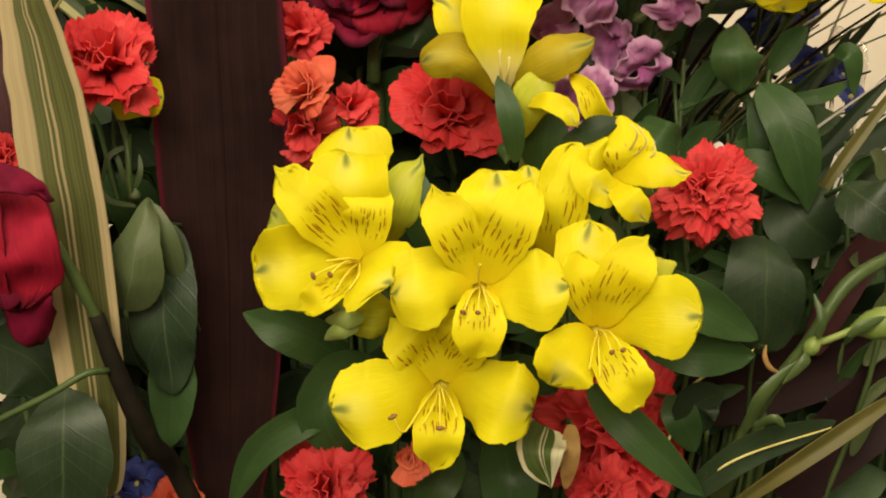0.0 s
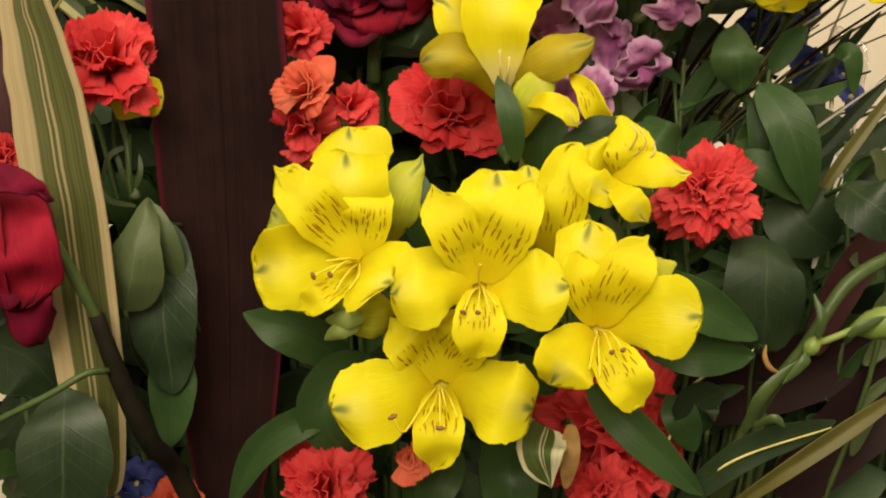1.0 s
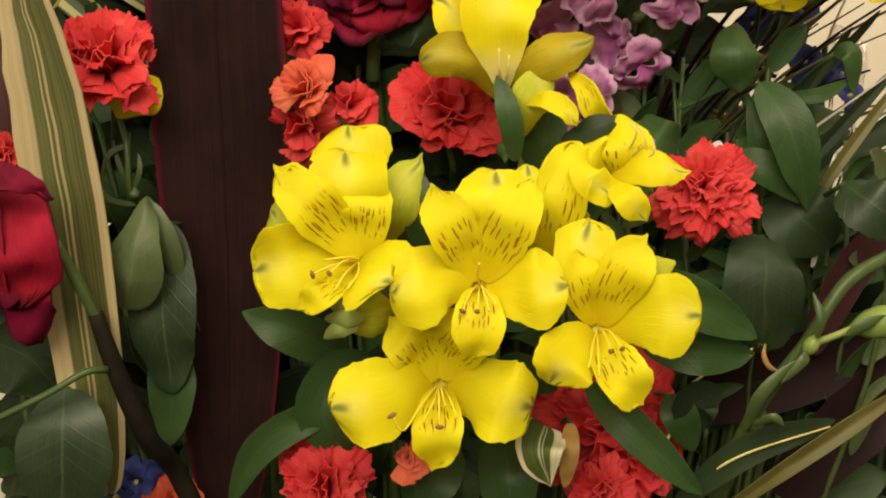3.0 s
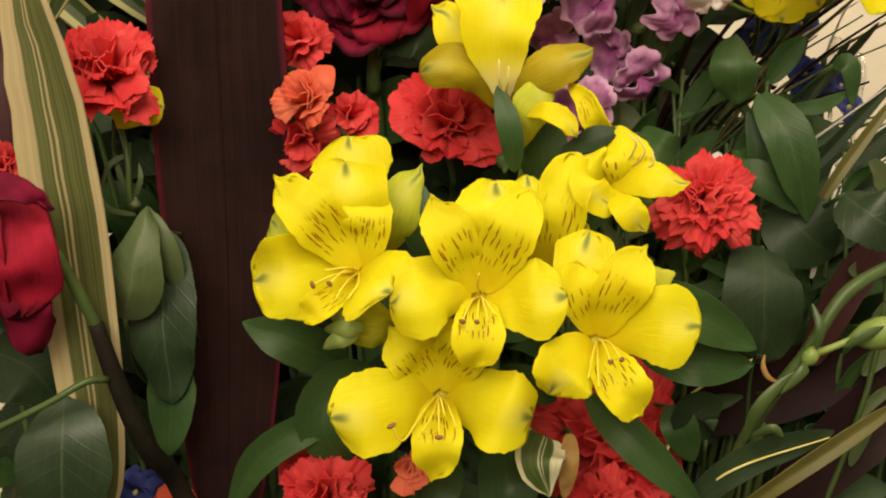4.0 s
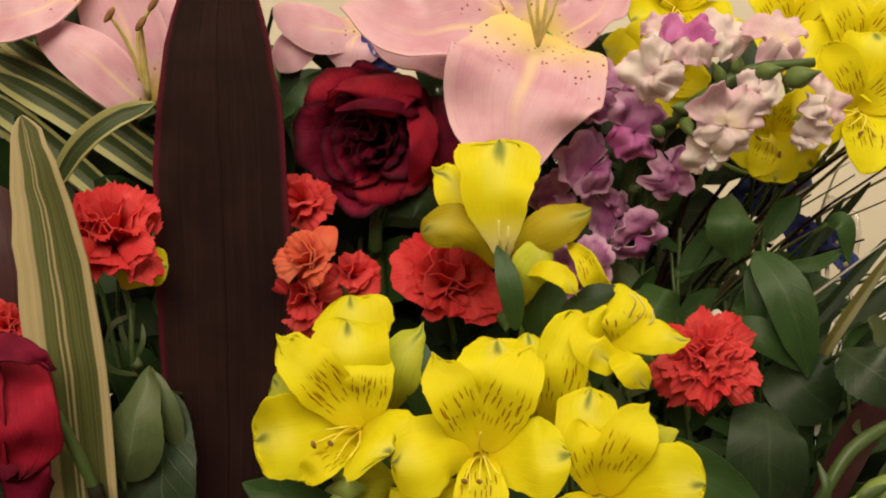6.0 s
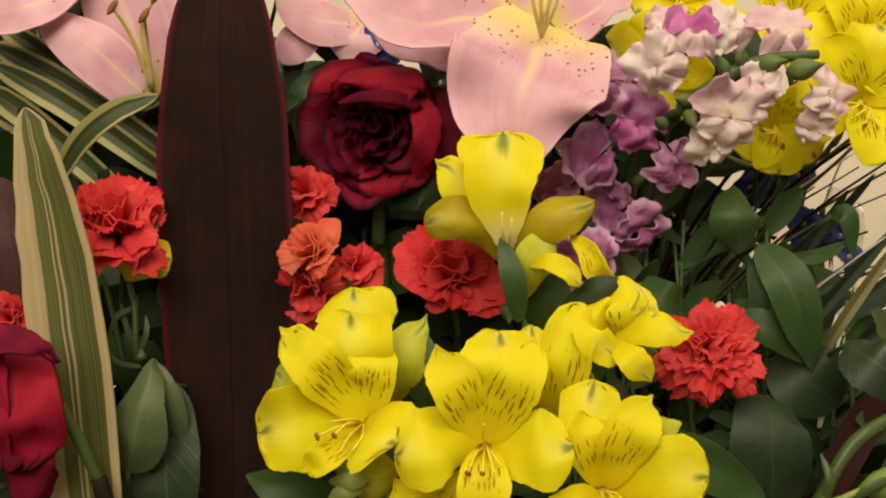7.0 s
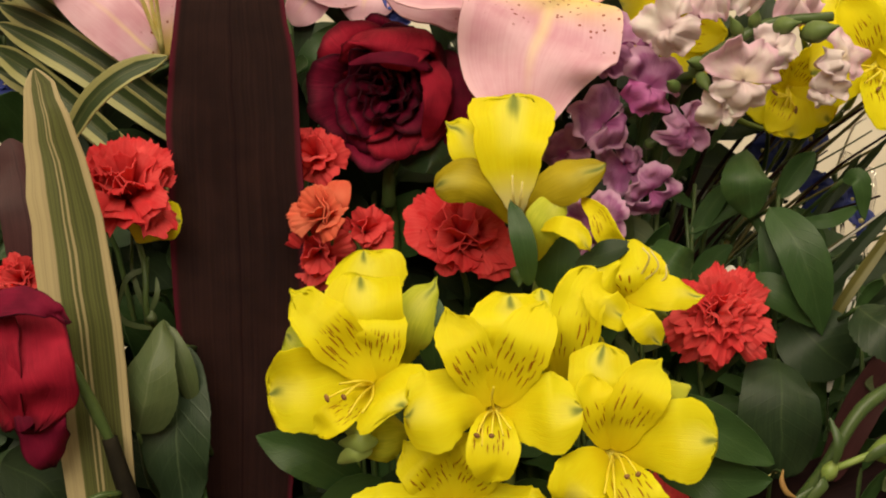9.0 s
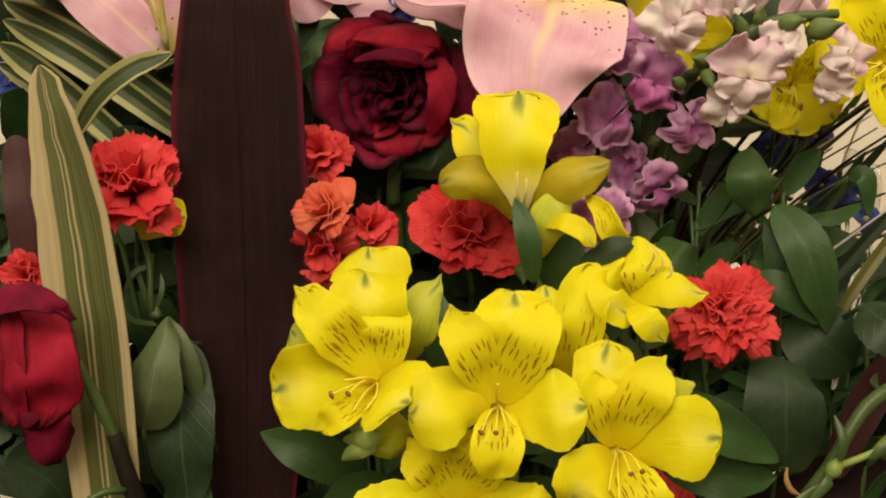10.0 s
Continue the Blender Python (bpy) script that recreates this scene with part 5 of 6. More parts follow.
for a, b, r in (((0.1137, 0.0200, 0.4628), (0.1212, 0.0100, 0.4634), 0.0042), ((0.1240, 0.0200, 0.4601), (0.1340, 0.0080, 0.4619), 0.0052), ((0.1030, 0.0220, 0.4594), (0.0970, 0.0140, 0.4664), 0.0030), ((0.0958, 0.0220, 0.4553), (0.1027, 0.0120, 0.4520), 0.0034), ((0.0904, 0.0260, 0.4506), (0.0823, 0.0160, 0.4505), 0.0032), ((0.0884, 0.0260, 0.4475), (0.0905, 0.0160, 0.4393), 0.0032), ((0.1070, 0.0220, 0.4631), (0.1071, 0.0140, 0.4684), 0.0030), ((0.0825, 0.0340, 0.4420), (0.0769, 0.0260, 0.4444), 0.0032)):
    bud(snap, a, b, r * 0.82, M_SPIKE)
lil = thing("snapdragon", (0.0692, 0.0750, 0.4047), "lilac purple snapdragon spike with drooping florets", "snapdragon", "snapdragons")
add(lil, "stem", tube([(0.0725, 0.0500, 0.4594), (0.0762, 0.0600, 0.4427), (0.0742, 0.0700, 0.4207), (0.0728, 0.0850, 0.3812), (0.04, 0.08, 0.08)], (0.0018, 0.0024, 0.003), 8, 18), M_STEM)
for i, (p, n, s, sp) in enumerate((((0.0588, 0.0440, 0.4570), (-0.5, -1, 0.2), 0.0110, 30), ((0.0722, 0.0380, 0.4434), (0.35, -1, -0.15), 0.0125, -20), ((0.0561, 0.0460, 0.4297), (0.5, -1, 0.2), 0.0133, 60), ((0.0874, 0.0460, 0.4284), (0.5, -1, -0.5), 0.0110, -60),
                                  ((0.0756, 0.0560, 0.4046), (0.4, -1, -0.5), 0.0114, 25), ((0.0435, 0.0580, 0.4186), (-0.6, -1, 0.0), 0.0114, 40), ((0.0551, 0.0520, 0.3909), (-0.2, -1, -0.3), 0.0114, 0), ((0.0494, 0.0600, 0.3772), (-0.4, -1, -0.4), 0.0095, 90), ((0.0664, 0.0520, 0.4612), (0.3, -1, 0.4), 0.0099, 100), ((0.0664, 0.0620, 0.4154), (0.1, -1, -0.4), 0.0091, 150))):
    floret(lil, p, n, s, M_LILAC, M_MAGENTA if i == 1 else M_LILAC, 80 + i, sp)
for a, b, r in (((0.0699, 0.0560, 0.4352), (0.0636, 0.0500, 0.4365), 0.0026), ((0.0739, 0.0600, 0.4221), (0.0792, 0.0540, 0.4244), 0.0026), ((0.0692, 0.0660, 0.4065), (0.0739, 0.0600, 0.4091), 0.0026), ((0.0647, 0.0660, 0.3974), (0.0587, 0.0600, 0.3992), 0.0024)):
    bud(lil, a, b, r, M_STEM, "calyx")

# ---- yellow flowers behind the snapdragons ----
far = thing("alstroemeria", (0.1633, 0.1100, 0.4345), "yellow alstroemeria flowers behind the snapdragons", "alstroemeria", "yellow alstroemeria")
far_hub = (0.1512, 0.1200, 0.4276)
alstro_flower(far, (0.1665, 0.0550, 0.4553), (0.05, -1, 0.1), 0.0300, [190, 80, 330], [130, 30, 262], seed=91, pedicel=[(0.1620, 0.0900, 0.4379), far_hub])
alstro_flower(far, (0.1724, 0.0750, 0.4807), (0.0, -1, 0.3), 0.0290, [180, 70, 340], [120, 40, 270], seed=92, pedicel=[(0.1620, 0.0900, 0.4475), far_hub])
alstro_flower(far, (0.1464, 0.0850, 0.4895), (0.0, -1, 0.3), 0.0280, [200, 80, 330], [130, 40, 270], seed=93, pedicel=[(0.1506, 0.1000, 0.4484), far_hub])
alstro_flower(far, (0.0847, 0.0700, 0.4688), (-0.1, -1, 0.1), 0.0240, [150, 90, 300], [40, 210, 350], seed=94, pedicel=[(0.1141, 0.1000, 0.4388), far_hub])
alstro_flower(far, (0.1350, 0.0700, 0.4457), (0.0, -1, -0.2), 0.0200, [200, 270, 320], [60, 130, 240], seed=95, pedicel=[(0.1456, 0.1000, 0.4339), far_hub])
alstro_flower(far, (0.1002, 0.0900, 0.5025), (0.0, -1, 0.2), 0.0220, [200, 80, 330], [130, 40, 270], seed=96, pedicel=[(0.1287, 0.1100, 0.4593), far_hub])
stalk(far, [far_hub, (0.1410, 0.1300, 0.3896)], 0.003, 0.0026)


# ---- blue flowers ----
def delphinium(centre, spread, count, seed, stem):
    rng = random.Random(seed)
    root = thing("delphinium", centre, "small dark blue delphinium florets between the stems", "delphinium", "blue delphiniums")
    for i in range(count):
        c = Vector(centre) + Vector((rng.uniform(-1, 1) * spread[0], rng.uniform(-0.3, 0.3) * spread[0], rng.uniform(-1, 1) * spread[1]))
        m = facing(c, (rng.uniform(-0.6, 0.6), -1, rng.uniform(-0.4, 0.6)), rng.uniform(0, 70))
        f = add(root, "floret", moved(tube([(0, 0, -0.006), (0, 0, -0.002), (0, 0, 0.001)], (0.0006, 0.0014, 0.0008), 7, 6), m), M_PALEFIL)
        for k in range(5):
            a = k * 1.2566
            p = blade([polar(0.0006, a, -0.002), polar(0.004, a, 0.001), polar(0.0085, a, rng.uniform(-0.002, 0.002))], 0.0080, (0.6, 4, 0.6), (0, 0, 1), 0.2, thick=0.0005, nu=8, nv=7, ruffle=0.12, seed=rng.random(), wild=0.12)
            add(root, "petal", moved(p, m), M_BLUE, "", f)
    stalk(root, [Vector(centre) + Vector((0, 0.004, spread[1])), Vector(centre) + Vector((0, 0.006, -spread[1])), *stem], 0.002, 0.0014)


delphinium((-0.0267, 0.0900, 0.4819), (0.004, 0.007), 5, 101, [(-0.0316, 0.1200, 0.4610)])
delphinium((0.1719, 0.1300, 0.4023), (0.012, 0.012), 7, 102, [(0.1691, 0.1300, 0.3587)])
delphinium((0.1489, 0.1400, 0.4339), (0.016, 0.014), 10, 103, [(0.1487, 0.1400, 0.3580)])
delphinium((0.1469, 0.1100, 0.3429), (0.006, 0.024), 9, 104, [(0.1455, 0.1100, 0.3107)])
delphinium((-0.1220, 0.0500, 0.2353), (0.012, 0.006), 6, 105, [(-0.1242, 0.0600, 0.2101)])
delphinium((0.1817, 0.1200, 0.5032), (0.018, 0.012), 9, 106, [(0.1798, 0.1300, 0.4614)])
delphinium((-0.1915, 0.1000, 0.4423), (0.005, 0.014), 4, 107, [(-0.1873, 0.1000, 0.4058)])

# ---- green leaves ----
for pts, wd in (([(0.1063, 0.0750, 0.4416), (0.1158, 0.0660, 0.4635), (0.1260, 0.0700, 0.4847)], 0.020), ([(0.1284, 0.0800, 0.4420), (0.1168, 0.0700, 0.4572), (0.1064, 0.0750, 0.4763)], 0.018), ([(0.0942, 0.0850, 0.4331), (0.1047, 0.0780, 0.4512), (0.1192, 0.0800, 0.4677)], 0.016), ([(0.0653, 0.0800, 0.4539), (0.0621, 0.0720, 0.4714), (0.0579, 0.0750, 0.4927)], 0.012), ([(0.0512, 0.0800, 0.4259), (0.0571, 0.0700, 0.4436), (0.0531, 0.0750, 0.4603)], 0.014)):
    leaf(pts, wd, M_DARKLEAF, "dark green leaf behind the snapdragons")
GLOSSY = "glossy green leaf among the flower stems"
leaf([(-0.1157, 0.0160, 0.3161), (-0.1114, 0.0090, 0.3297), (-0.1083, 0.0100, 0.3428), (-0.1066, 0.0200, 0.3570)], 0.0225, M_PALELEAF, "pale matt green rose leaf, folded", (0.34, 1.35, 0.95), teeth=0.04, nu=66, cup=0.0, fold=-0.30, wild=0.07)
leaf([(-0.0974, 0.0240, 0.3256), (-0.0996, 0.0190, 0.3385), (-0.1026, 0.0190, 0.3478), (-0.1071, 0.0220, 0.3564)], 0.0085, M_PALELEAF, "narrow pale green rose leaf, folded", (0.4, 1.5, 0.9), cup=-0.2, wild=0.06)
leaf([(-0.1016, 0.0300, 0.3462), (-0.1029, 0.0240, 0.3290), (-0.1031, 0.0220, 0.3082), (-0.1015, 0.0300, 0.2825)], 0.0265, M_ROSELEAF, "dark green rose leaf with toothed edge", (0.5, 2.2, 0.65), teeth=0.03, nu=66, cup=0.12)
leaf([(-0.1034, 0.0320, 0.3017), (-0.1025, 0.0300, 0.2847), (-0.1043, 0.0300, 0.2603)], 0.0185, M_LEAF, GLOSSY, (0.4, 2.2, 0.7))
leaf([(-0.1337, 0.0000, 0.2903), (-0.1324, -0.0080, 0.2782), (-0.1335, -0.0080, 0.2618), (-0.1373, 0.0000, 0.2402)], 0.0340, M_ROSELEAF, "rounded dark green rose leaf", (0.4, 2.4, 0.55), teeth=0.025, nu=66, cup=-0.12, fold=0.05)
leaf([(-0.1712, 0.0300, 0.3022), (-0.1528, 0.0250, 0.2946), (-0.1444, 0.0300, 0.2803)], 0.03, M_DARKLEAF, GLOSSY)
leaf([(0.1213, 0.0500, 0.3975), (0.1292, 0.0400, 0.3839), (0.1354, 0.0400, 0.3668), (0.1413, 0.0470, 0.3489)], 0.0185, M_LEAF, "folded green leaf with a sharp tip", (0.50, 1.5, 0.9), cup=0.0, fold=0.20, wild=0.04)
leaf([(0.1119, 0.0520, 0.3682), (0.1236, 0.0460, 0.3653), (0.1399, 0.0480, 0.3516)], 0.0130, M_LEAF, "folded green leaf with a sharp tip", (0.45, 1.7, 0.85), cup=-0.1, wild=0.04)
leaf([(0.1164, 0.0600, 0.3752), (0.1238, 0.0500, 0.3680), (0.1359, 0.0500, 0.3537)], 0.0150, M_LEAF, GLOSSY)
leaf([(0.1119, 0.0500, 0.4197), (0.1101, 0.0380, 0.4085), (0.1128, 0.0450, 0.3945)], 0.0190, M_LEAF, GLOSSY, (0.4, 2.5, 0.6), cup=-0.4)
leaf([(0.1222, 0.0400, 0.3396), (0.1194, 0.0240, 0.3313), (0.1190, 0.0220, 0.3172), (0.1206, 0.0300, 0.2967)], 0.0310, M_DARKLEAF, "broad dark green leaf with a bent tip", (0.15, 7, 0.42), cup=-0.1)
leaf([(0.1491, 0.0300, 0.3608), (0.1543, 0.0150, 0.3550), (0.1766, 0.0200, 0.3420)], 0.0230, M_ROSELEAF, "dark green rose leaf with a soft sheen", teeth=0.08, nu=66, cup=-0.1)
leaf([(0.1320, 0.0600, 0.3550), (0.1402, 0.0500, 0.3449), (0.1550, 0.0550, 0.3331)], 0.030, M_DARKLEAF, GLOSSY)
leaf([(0.0747, 0.0450, 0.3827), (0.0805, 0.0350, 0.3777), (0.0889, 0.0400, 0.3742)], 0.0150, M_LEAF, GLOSSY, (0.2, 8, 0.5))
leaf([(0.1524, 0.0600, 0.4088), (0.1575, 0.0550, 0.4087), (0.1609, 0.0600, 0.3930)], 0.0080, M_LEAF, GLOSSY)
leaf([(0.1344, 0.0600, 0.3920), (0.1463, 0.0550, 0.3931), (0.1591, 0.0600, 0.3986)], 0.0060, M_LEAF, GLOSSY)
leaf([(0.1230, 0.0600, 0.3550), (0.1216, 0.0500, 0.3735), (0.1185, 0.0550, 0.3910)], 0.0080, M_LEAF, GLOSSY)
leaf([(-0.0231, 0.0700, 0.4170), (-0.0095, 0.0600, 0.4188), (-0.0029, 0.0650, 0.4103)], 0.016, M_DARKLEAF, GLOSSY)
leaf([(-0.0534, 0.1000, 0.5025), (-0.0620, 0.0900, 0.4839), (-0.0668, 0.0900, 0.4554)], 0.010, M_DARKLEAF, GLOSSY)
leaf([(-0.0462, 0.1000, 0.4758), (-0.0573, 0.0900, 0.4649), (-0.0680, 0.0900, 0.4542)], 0.012, M_LEAF, GLOSSY)
leaf([(-0.0742, 0.1100, 0.5046), (-0.0607, 0.1000, 0.4928), (-0.0438, 0.1000, 0.4709)], 0.010, M_DARKLEAF, GLOSSY)
leaf([(0.1006, 0.0300, 0.2670), (0.0950, 0.0250, 0.2773), (0.1066, 0.0300, 0.2825)], 0.018, M_DARKLEAF, GLOSSY)
leaf([(0.0852, 0.0300, 0.2803), (0.0898, 0.0250, 0.2729), (0.0966, 0.0300, 0.2581)], 0.014, M_LEAF, GLOSSY)
leaf([(0.0369, 0.0040, 0.2757), (0.0342, -0.0060, 0.2694), (0.0385, -0.0020, 0.2553)], 0.0185, M_STRIPEW, "small green leaf striped with white", (0.22, 1.5, 0.9), "striped_leaf", "leaf", "striped leaves", fold=0.1)
leaf([(0.0463, 0.0060, 0.2762), (0.0454, 0.0000, 0.2676), (0.0444, 0.0040, 0.2525)], 0.0070, M_DRY, "dry brown leaf edge curling", (0.3, 3, 0.7), "dry_leaf", "leaf", "")

# ---- blades and stems at the edge ----
leaf([(0.1010, 0.0000, 0.2455), (0.1255, -0.0100, 0.2687), (0.1616, -0.0050, 0.2917)], 0.0070, M_OLIVE, "long narrow olive leaf blade", (0.3, 5, 0.6), "striped_leaf", "leaf", "striped leaves", fold=0.25)
leaf([(0.0866, 0.0100, 0.2451), (0.1096, 0.0050, 0.2660), (0.1434, 0.0100, 0.2761)], 0.0120, M_DARKLEAF, "dark narrow leaf with a pale edge", (0.3, 3, 0.7), "striped_leaf", "leaf", "striped leaves")
leaf([(0.1444, 0.0500, 0.2921), (0.1561, 0.0450, 0.3215), (0.1798, 0.0500, 0.3557)], 0.0150, M_CORDRED, "reddish burgundy strap leaf", (0.2, 5, 0.6), "burgundy_leaf", "leaf", "burgundy leaves")
leaf([(0.0976, 0.0700, 0.2649), (0.1409, 0.0600, 0.2817), (0.1964, 0.0650, 0.3040)], 0.0300, M_CORDDARK, "dark burgundy strap leaf", (0.2, 5, 0.6), "burgundy_leaf", "leaf", "burgundy leaves")
leaf([(0.1384, 0.0600, 0.2295), (0.1631, 0.0550, 0.2596), (0.1954, 0.0600, 0.2864)], 0.0300, M_CORDDARK, "dark burgundy strap leaf", (0.2, 5, 0.6), "burgundy_leaf", "leaf", "burgundy leaves")
leaf([(-0.1664, 0.0600, 0.3381), (-0.1690, 0.0550, 0.3920), (-0.1774, 0.0600, 0.4256)], 0.0200, M_CORDRED, "reddish burgundy strap leaf", (0.2, 4, 0.6), "burgundy_leaf", "leaf", "burgundy leaves")
leaf([(0.1443, 0.0620, 0.3450), (0.1566, 0.0580, 0.3678), (0.1787, 0.0620, 0.3974)], 0.0050, M_OLIVE, "long narrow green blade before the wall", (0.2, 6, 0.6), "strap_leaf", "leaf", "strap leaves", fold=0.3)
for pts, wd in (([(0.1316, 0.0950, 0.3327), (0.1608, 0.0920, 0.3619), (0.1962, 0.0950, 0.3890)], 0.0090), ([(0.1399, 0.0980, 0.3262), (0.1667, 0.0940, 0.3493), (0.2007, 0.0980, 0.3706)], 0.0120), ([(0.1468, 0.0960, 0.3228), (0.1713, 0.0920, 0.3399), (0.2032, 0.0960, 0.3532)], 0.0130), ([(0.1236, 0.1050, 0.3536), (0.1484, 0.1020, 0.3853), (0.1742, 0.1050, 0.4210)], 0.0050), ([(0.1266, 0.1080, 0.3607), (0.1535, 0.1040, 0.3924), (0.1869, 0.1080, 0.4282)], 0.0045), ([(0.1352, 0.1000, 0.3370), (0.1596, 0.0970, 0.3687), (0.1925, 0.1000, 0.4043)], 0.0060)):
    leaf(pts, wd, M_DARKLEAF, "long dark strap blade before the wall", (0.15, 6, 0.6), "strap_leaf", "leaf", "strap leaves", fold=0.3, cup=0.0)
bar = thing("unopened_carnation", (0.1141, 0.0200, 0.2721), "pale green carnation stem with a closed bud", "carnation")
add(bar, "stem", tube([(0.1021, 0.0400, 0.2180), (0.1121, 0.0120, 0.2745), (0.1284, 0.0000, 0.3077), (0.1417, 0.0000, 0.3289), (0.1647, 0.0100, 0.3395)], (0.0030, 0.0028, 0.0022, 0.0026, 0.0022), 10, 24), M_STEM)
add(bar, "side_stem", tube([(0.1278, -0.0020, 0.3067), (0.1347, -0.0060, 0.3104), (0.1453, -0.0060, 0.3150)], (0.0014, 0.0012), 8, 10), M_PALESTEM)
bud(bar, (0.1417, -0.0060, 0.3136), (0.1695, -0.0060, 0.3196), 0.0060, M_PALESTEM)
bud(bar, (0.1107, 0.0120, 0.2719), (0.1176, 0.0100, 0.2793), 0.0042, M_STEM, "node")
bud(bar, (0.1266, -0.0040, 0.3038), (0.1315, -0.0060, 0.3127), 0.0030, M_PALESTEM, "node")
for pts, wd in (([(0.1269, -0.0060, 0.3053), (0.1248, -0.0100, 0.3032), (0.1179, -0.0080, 0.2947)], 0.0050), ([(0.1296, -0.0080, 0.3108), (0.1302, -0.0100, 0.3181), (0.1280, -0.0060, 0.3263)], 0.0042), ([(0.1094, 0.0060, 0.2734), (0.1128, -0.0020, 0.2891), (0.1243, -0.0020, 0.3014)], 0.0065), ([(0.1113, 0.0020, 0.2766), (0.1166, -0.0040, 0.2811), (0.1208, -0.0020, 0.2778)], 0.0045), ([(0.1384, -0.0120, 0.3124), (0.1433, -0.0140, 0.3164), (0.1511, -0.0120, 0.3195)], 0.0050)):
    add(bar, "sheath", blade(pts, wd * 0.75, (0.35, 2.2, 0.8), cup=-0.3, thick=0.0006, nu=12, nv=7), M_STEM)
stalk(bar, [(0.1021, 0.0400, 0.2180), (0.1017, 0.0420, 0.2078)], 0.003, 0.003, name="lower_stem")
husk = thing("dry_husk", (0.1142, -0.0020, 0.3011), "curled dry brown husk on a leaf tip", "husk")
add(husk, "husk", tube([(0.1155, 0.0060, 0.3054), (0.1135, 0.0000, 0.3026), (0.1156, 0.0000, 0.2985), (0.1202, 0.0020, 0.2960)], (0.0003, 0.0010, 0.0011, 0.0003), 7, 12), M_DRY)
add(husk, "stalk", tube([(0.1155, 0.0060, 0.3050), (0.1169, 0.0300, 0.2935), (0.1175, 0.0500, 0.2283), (0.09, 0.05, 0.08)], (0.0006, 0.001), 6, 14), M_STEM)
rs = thing("bare_rose_twig", (-0.1223, 0.0000, 0.3339), "bent bare green rose twig beside a striped leaf", "twig")
add(rs, "stem", tube([(-0.1316, -0.0100, 0.3442), (-0.1253, -0.0060, 0.3289), (-0.1196, -0.0020, 0.3142)], (0.0018, 0.0024, 0.0016), 10, 14), M_STEM)
add(rs, "woody_stem", tube([(-0.1210, -0.0025, 0.3180), (-0.1155, -0.0010, 0.2990), (-0.1070, 0.0080, 0.2700), (-0.0963, 0.0350, 0.2338), (-0.05, 0.06, 0.08)], (0.0028, 0.0040, 0.0040), 10, 20), M_TWIG)
add(rs, "side_stem", tube([(-0.1173, -0.0040, 0.2985), (-0.1234, -0.0100, 0.2989), (-0.1348, -0.0120, 0.2924), (-0.1528, -0.0120, 0.2834), (-0.1656, -0.0100, 0.2768)], (0.0014, 0.0011), 8, 14), M_STEM)


# ---- grass stems and clear wrapping on the open side ----
def grass(name, pts, r, material, label):
    root = thing(name, pts[0], label, "grass", "grass stems")
    add(root, "blade", tube(pts, (r, r * 0.5), 6, 16), material)
    stalk(root, [pts[0], Vector(pts[0]) + Vector((-0.01, 0.0, -0.03))], r, r, material, "lower_blade")


rng = random.Random(7)
for i in range(24):
    k = i / 23
    x0, z0 = 0.075 + 0.05 * rng.random(), 0.34 + 0.03 * rng.random()
    y0 = 0.10 + 0.05 * rng.random()
    ang = radians(28 + 40 * k + rng.uniform(-6, 6))
    ln = rng.uniform(0.10, 0.16)
    mid = (x0 + ln * 0.5 * math.cos(ang), y0, z0 + ln * 0.5 * math.sin(ang) + 0.006)
    tip = (x0 + ln * math.cos(ang), y0 - 0.01, z0 + ln * math.sin(ang) - 0.004)
    grass("grass_stem", [(x0, y0, z0), mid, tip], rng.uniform(0.0006, 0.0014), rng.choice((M_STEM, M_DARKLEAF, M_CORD, M_OLIVE)), "thin dark grass stem catching the light")
for i, (a, b, c, wd) in enumerate((((0.1839, 0.1600, 0.3916), (0.1829, 0.1550, 0.4051), (0.1861, 0.1600, 0.4241), 0.010), ((0.1964, 0.1650, 0.3942), (0.1953, 0.1600, 0.4051), (0.1965, 0.1650, 0.4175), 0.009), ((0.1247, 0.1500, 0.3733), (0.1276, 0.1450, 0.3841), (0.1315, 0.1500, 0.3973), 0.010),
                                 ((-0.0051, 0.1100, 0.4573), (-0.0037, 0.1050, 0.4666), (-0.0013, 0.1100, 0.4796), 0.014), ((0.0362, 0.1000, 0.4221), (0.0407, 0.0950, 0.4291), (0.0472, 0.1000, 0.4463), 0.010), ((0.1488, 0.1500, 0.3999), (0.1501, 0.1450, 0.4078), (0.1568, 0.1500, 0.4158), 0.012))):
    root = thing("clear_wrap", a, "crumpled strip of clear plastic wrapping", "wrapping", "clear wrapping")
    strip = add(root, "strip", blade([a, b, c], wd, (0.05, 20, 0.3), cup=0.2, ruffle=0.25, waves=1.5, thick=0.0005, nu=12, nv=7, seed=i), M_CLEAR)
    stalk(root, [a, Vector(a) + Vector((0, 0.005, -0.03))], 0.0012, 0.001, M_CLEAR, "twist")

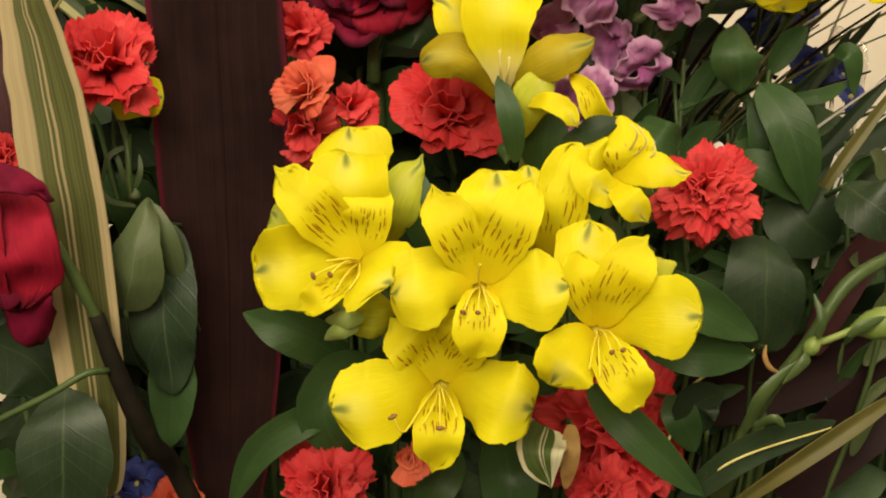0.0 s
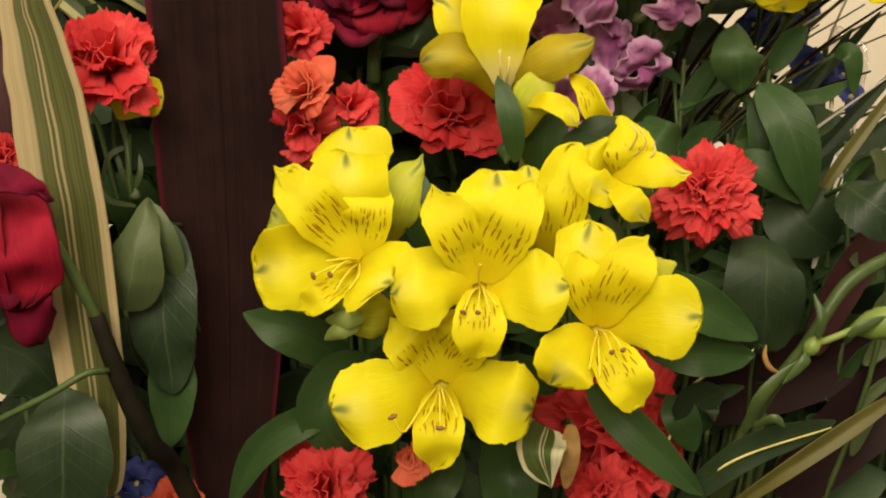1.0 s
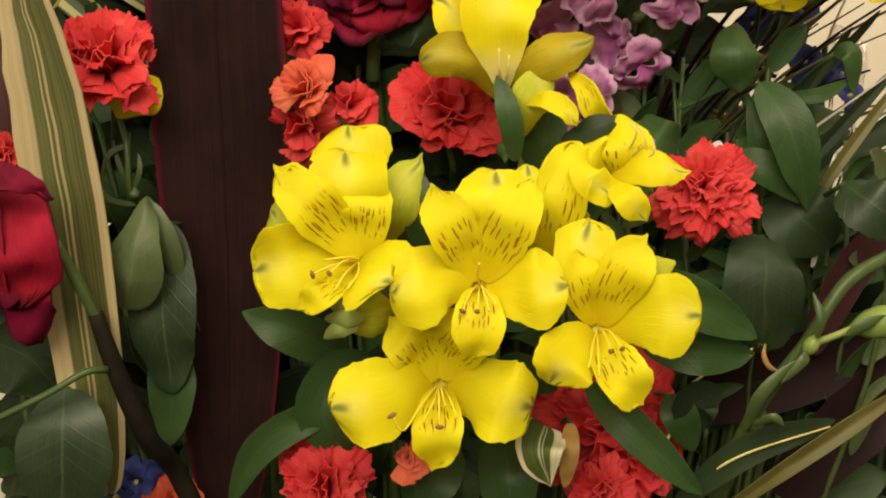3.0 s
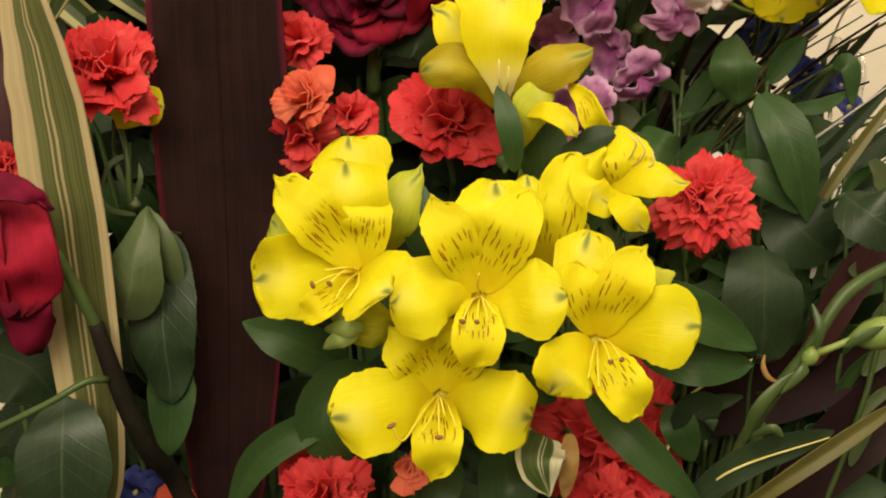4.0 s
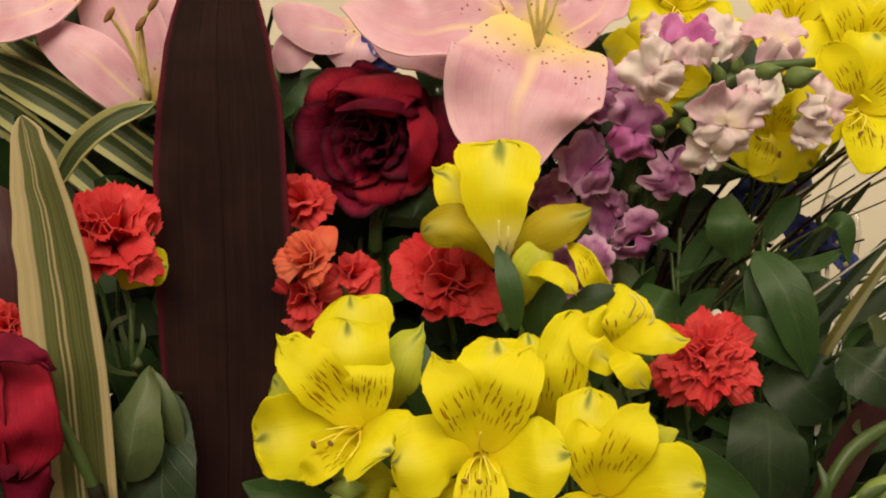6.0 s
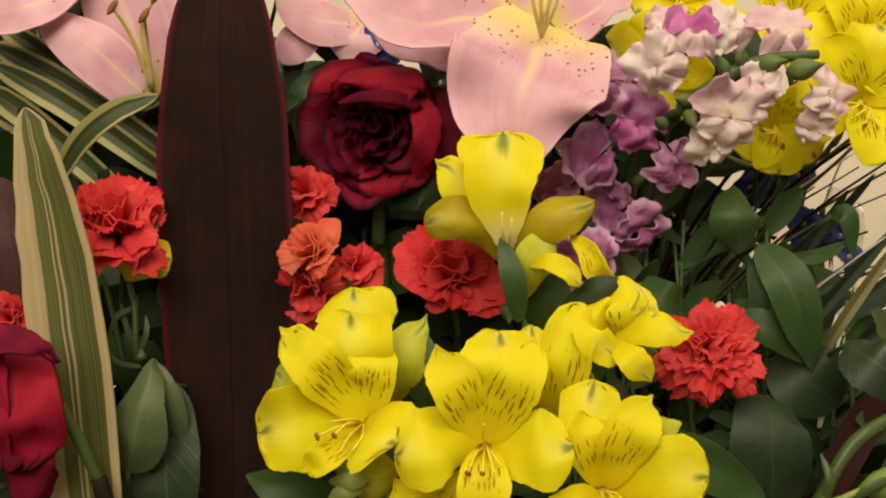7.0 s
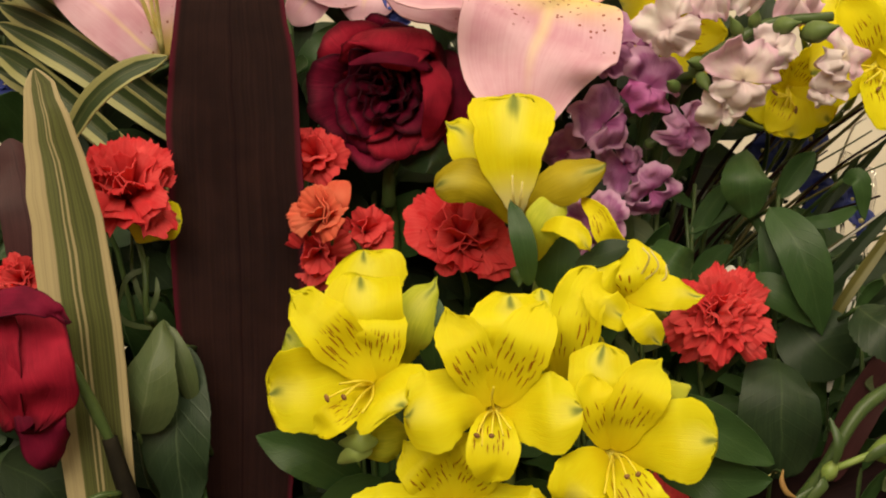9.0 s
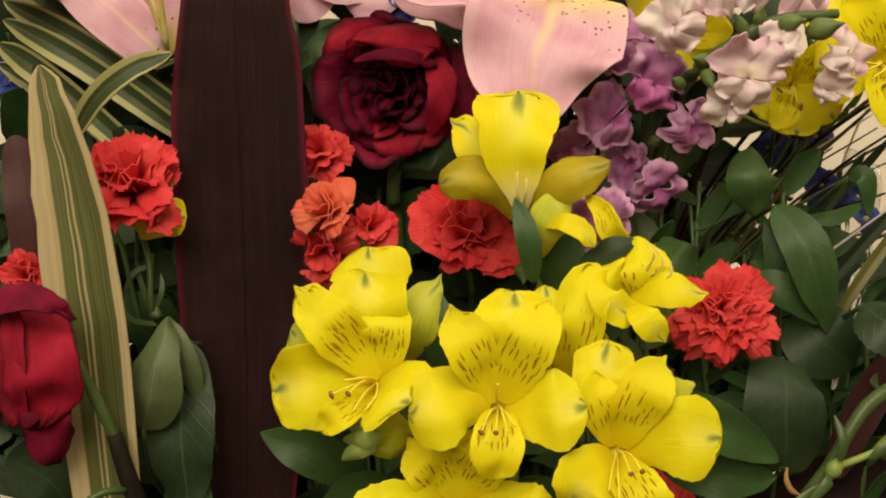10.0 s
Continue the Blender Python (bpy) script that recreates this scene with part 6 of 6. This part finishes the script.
# white strands added in place of glints on wrapping and blades
for pts in ([(0.1666, 0.0840, 0.3597), (0.1761, 0.0820, 0.3659), (0.1905, 0.0840, 0.3737)], [(0.1633, 0.0860, 0.3682), (0.1717, 0.0840, 0.3765), (0.1881, 0.0860, 0.3880)], [(0.1660, 0.0900, 0.3588), (0.1743, 0.0850, 0.3655), (0.1951, 0.0900, 0.3770)], [(0.1527, 0.1000, 0.3743), (0.1658, 0.0950, 0.3853), (0.1990, 0.1000, 0.4082)], [(0.1746, 0.1000, 0.3609), (0.1825, 0.0950, 0.3660), (0.2038, 0.1000, 0.3705)], [(0.1724, 0.1400, 0.4102), (0.1813, 0.1350, 0.4360), (0.1961, 0.1400, 0.4573)], [(0.1436, 0.1300, 0.4127), (0.1628, 0.1250, 0.4253), (0.1848, 0.1300, 0.4383)]):
    grass("glint_strand", pts, 0.0007, M_GLINT, "thin white strand standing in for a glint between the stems")
for pts in ([(0.0900, 0.0120, 0.2491), (0.1074, 0.0040, 0.2646), (0.1401, 0.0060, 0.2750)], [(0.0916, 0.0300, 0.2825), (0.1030, 0.0250, 0.2925), (0.1293, 0.0300, 0.3044)]):
    grass("grass_stem", pts, 0.0006, M_PALEFIL, "thin pale dry grass stem")

# white patches added where pale wall would be visible through gaps
for pts, wd in (([(0.1023, 0.0620, 0.3585), (0.1054, 0.0570, 0.3667), (0.1094, 0.0620, 0.3749)], 0.0075), ([(0.1253, 0.0660, 0.3706), (0.1258, 0.0620, 0.3786), (0.1274, 0.0660, 0.3863)], 0.0040), ([(0.1469, 0.0580, 0.3251), (0.1470, 0.0550, 0.3317), (0.1469, 0.0580, 0.3364)], 0.0030)):
    scrap = thing("wall_gap_patch", pts[0], "small white patch standing in for wall seen between the stems", "wrapping", "plastic scraps")
    add(scrap, "sheet", blade(pts, wd, (0.3, 2.4, 0.6), (0.3, -1, 0.3), fold=0.3, ruffle=0.2, thick=0.0005, nu=12, nv=9, wild=0.1), M_GLINT)
    stalk(scrap, [pts[0], Vector(pts[0]) + Vector((0, 0.006, -0.03))], 0.0006, 0.0005, M_CLEAR, "tail")

rng = random.Random(31)
for k in range(30):
    x, y = 0.050 + 0.115 * rng.random(), 0.050 + 0.055 * rng.random()
    y += 0.016 if x < 0.10 else 0.0
    top = 0.345 + 0.07 * rng.random() * (1.0 if x < 0.12 else 0.5)
    root = thing("slender_greenery", (x, y, 0.09), "slender green stem with narrow leaves", "greenery", "slender greenery")
    lean = rng.uniform(-0.02, 0.02)
    mt = rng.choice((M_LEAF, M_LEAF, M_PALELEAF))
    add(root, "stem", tube([(x + lean, y, top), (x + lean * 0.4, y, 0.27), (x * 0.7, 0.09, 0.08)], (0.0008, 0.0016), 7, 12), M_STEM)
    z = 0.25
    while z < top:
        a = rng.choice((-1, 1)) * rng.uniform(0.2, 1.0)
        ln = rng.uniform(0.018, 0.034)
        p0 = Vector((x + lean * (z - 0.2) / 0.2, y, z))
        d = Vector((math.sin(a), rng.uniform(-0.5, 0.1), math.cos(a))).normalized() * ln
        add(root, "leaf", blade([p0, p0 + d * 0.5, p0 + d + Vector((0, -0.002, -0.004))], rng.uniform(0.004, 0.011), (0.5, 1.8, 0.8), (rng.uniform(-0.5, 0.5), -1, 0.3), cup=0.1, fold=0.15, thick=0.0005, nu=10, nv=5, seed=rng.random()), mt)
        z += rng.uniform(0.012, 0.024)

# ---- deep greenery ----
rng = random.Random(12)
for s in range(54):
    x = -0.20 + 0.45 * (s % 18) / 17 + rng.uniform(-0.012, 0.012)
    y = 0.11 + 0.045 * (s // 18) + rng.uniform(-0.01, 0.01)
    top = (0.44 if -0.09 < x < -0.02 else 0.505 if x < -0.02 else 0.46 if x < 0.11 else max(0.345, 0.46 - 0.115 * (x - 0.11) / 0.035)) + rng.uniform(-0.03, 0.015)
    root = thing("greenery", (x, y, 0.09), "dark green leafy stem deep inside the arrangement", "greenery", "deep greenery")
    add(root, "stem", tube([(x, y, top), (x * 0.95, y, 0.28), (x * 0.8, y * 0.9, 0.08)], (0.0012, 0.002), 7, 12), M_STEM)
    z = 0.20
    while z < top:
        a = rng.uniform(0, 6.28)
        ln = rng.uniform(0.035, 0.06)
        d = Vector((math.cos(a), 0.55 * math.sin(a), rng.uniform(-0.1, 0.8))).normalized() * ln
        p0 = Vector((x, y, z))
        add(root, "leaf", blade([p0, p0 + d * 0.5 + Vector((0, 0, 0.005)), p0 + d], rng.uniform(0.016, 0.030), (0.5, 1.9, 0.8), (rng.uniform(-0.4, 0.4), -1, rng.uniform(0, 0.7)), cup=rng.uniform(-0.2, 0.2), fold=0.1, thick=0.0006, nu=10, nv=5, seed=rng.random()), rng.choice((M_DARKLEAF, M_DARKLEAF, M_LEAF)))
        z += rng.uniform(0.009, 0.016)
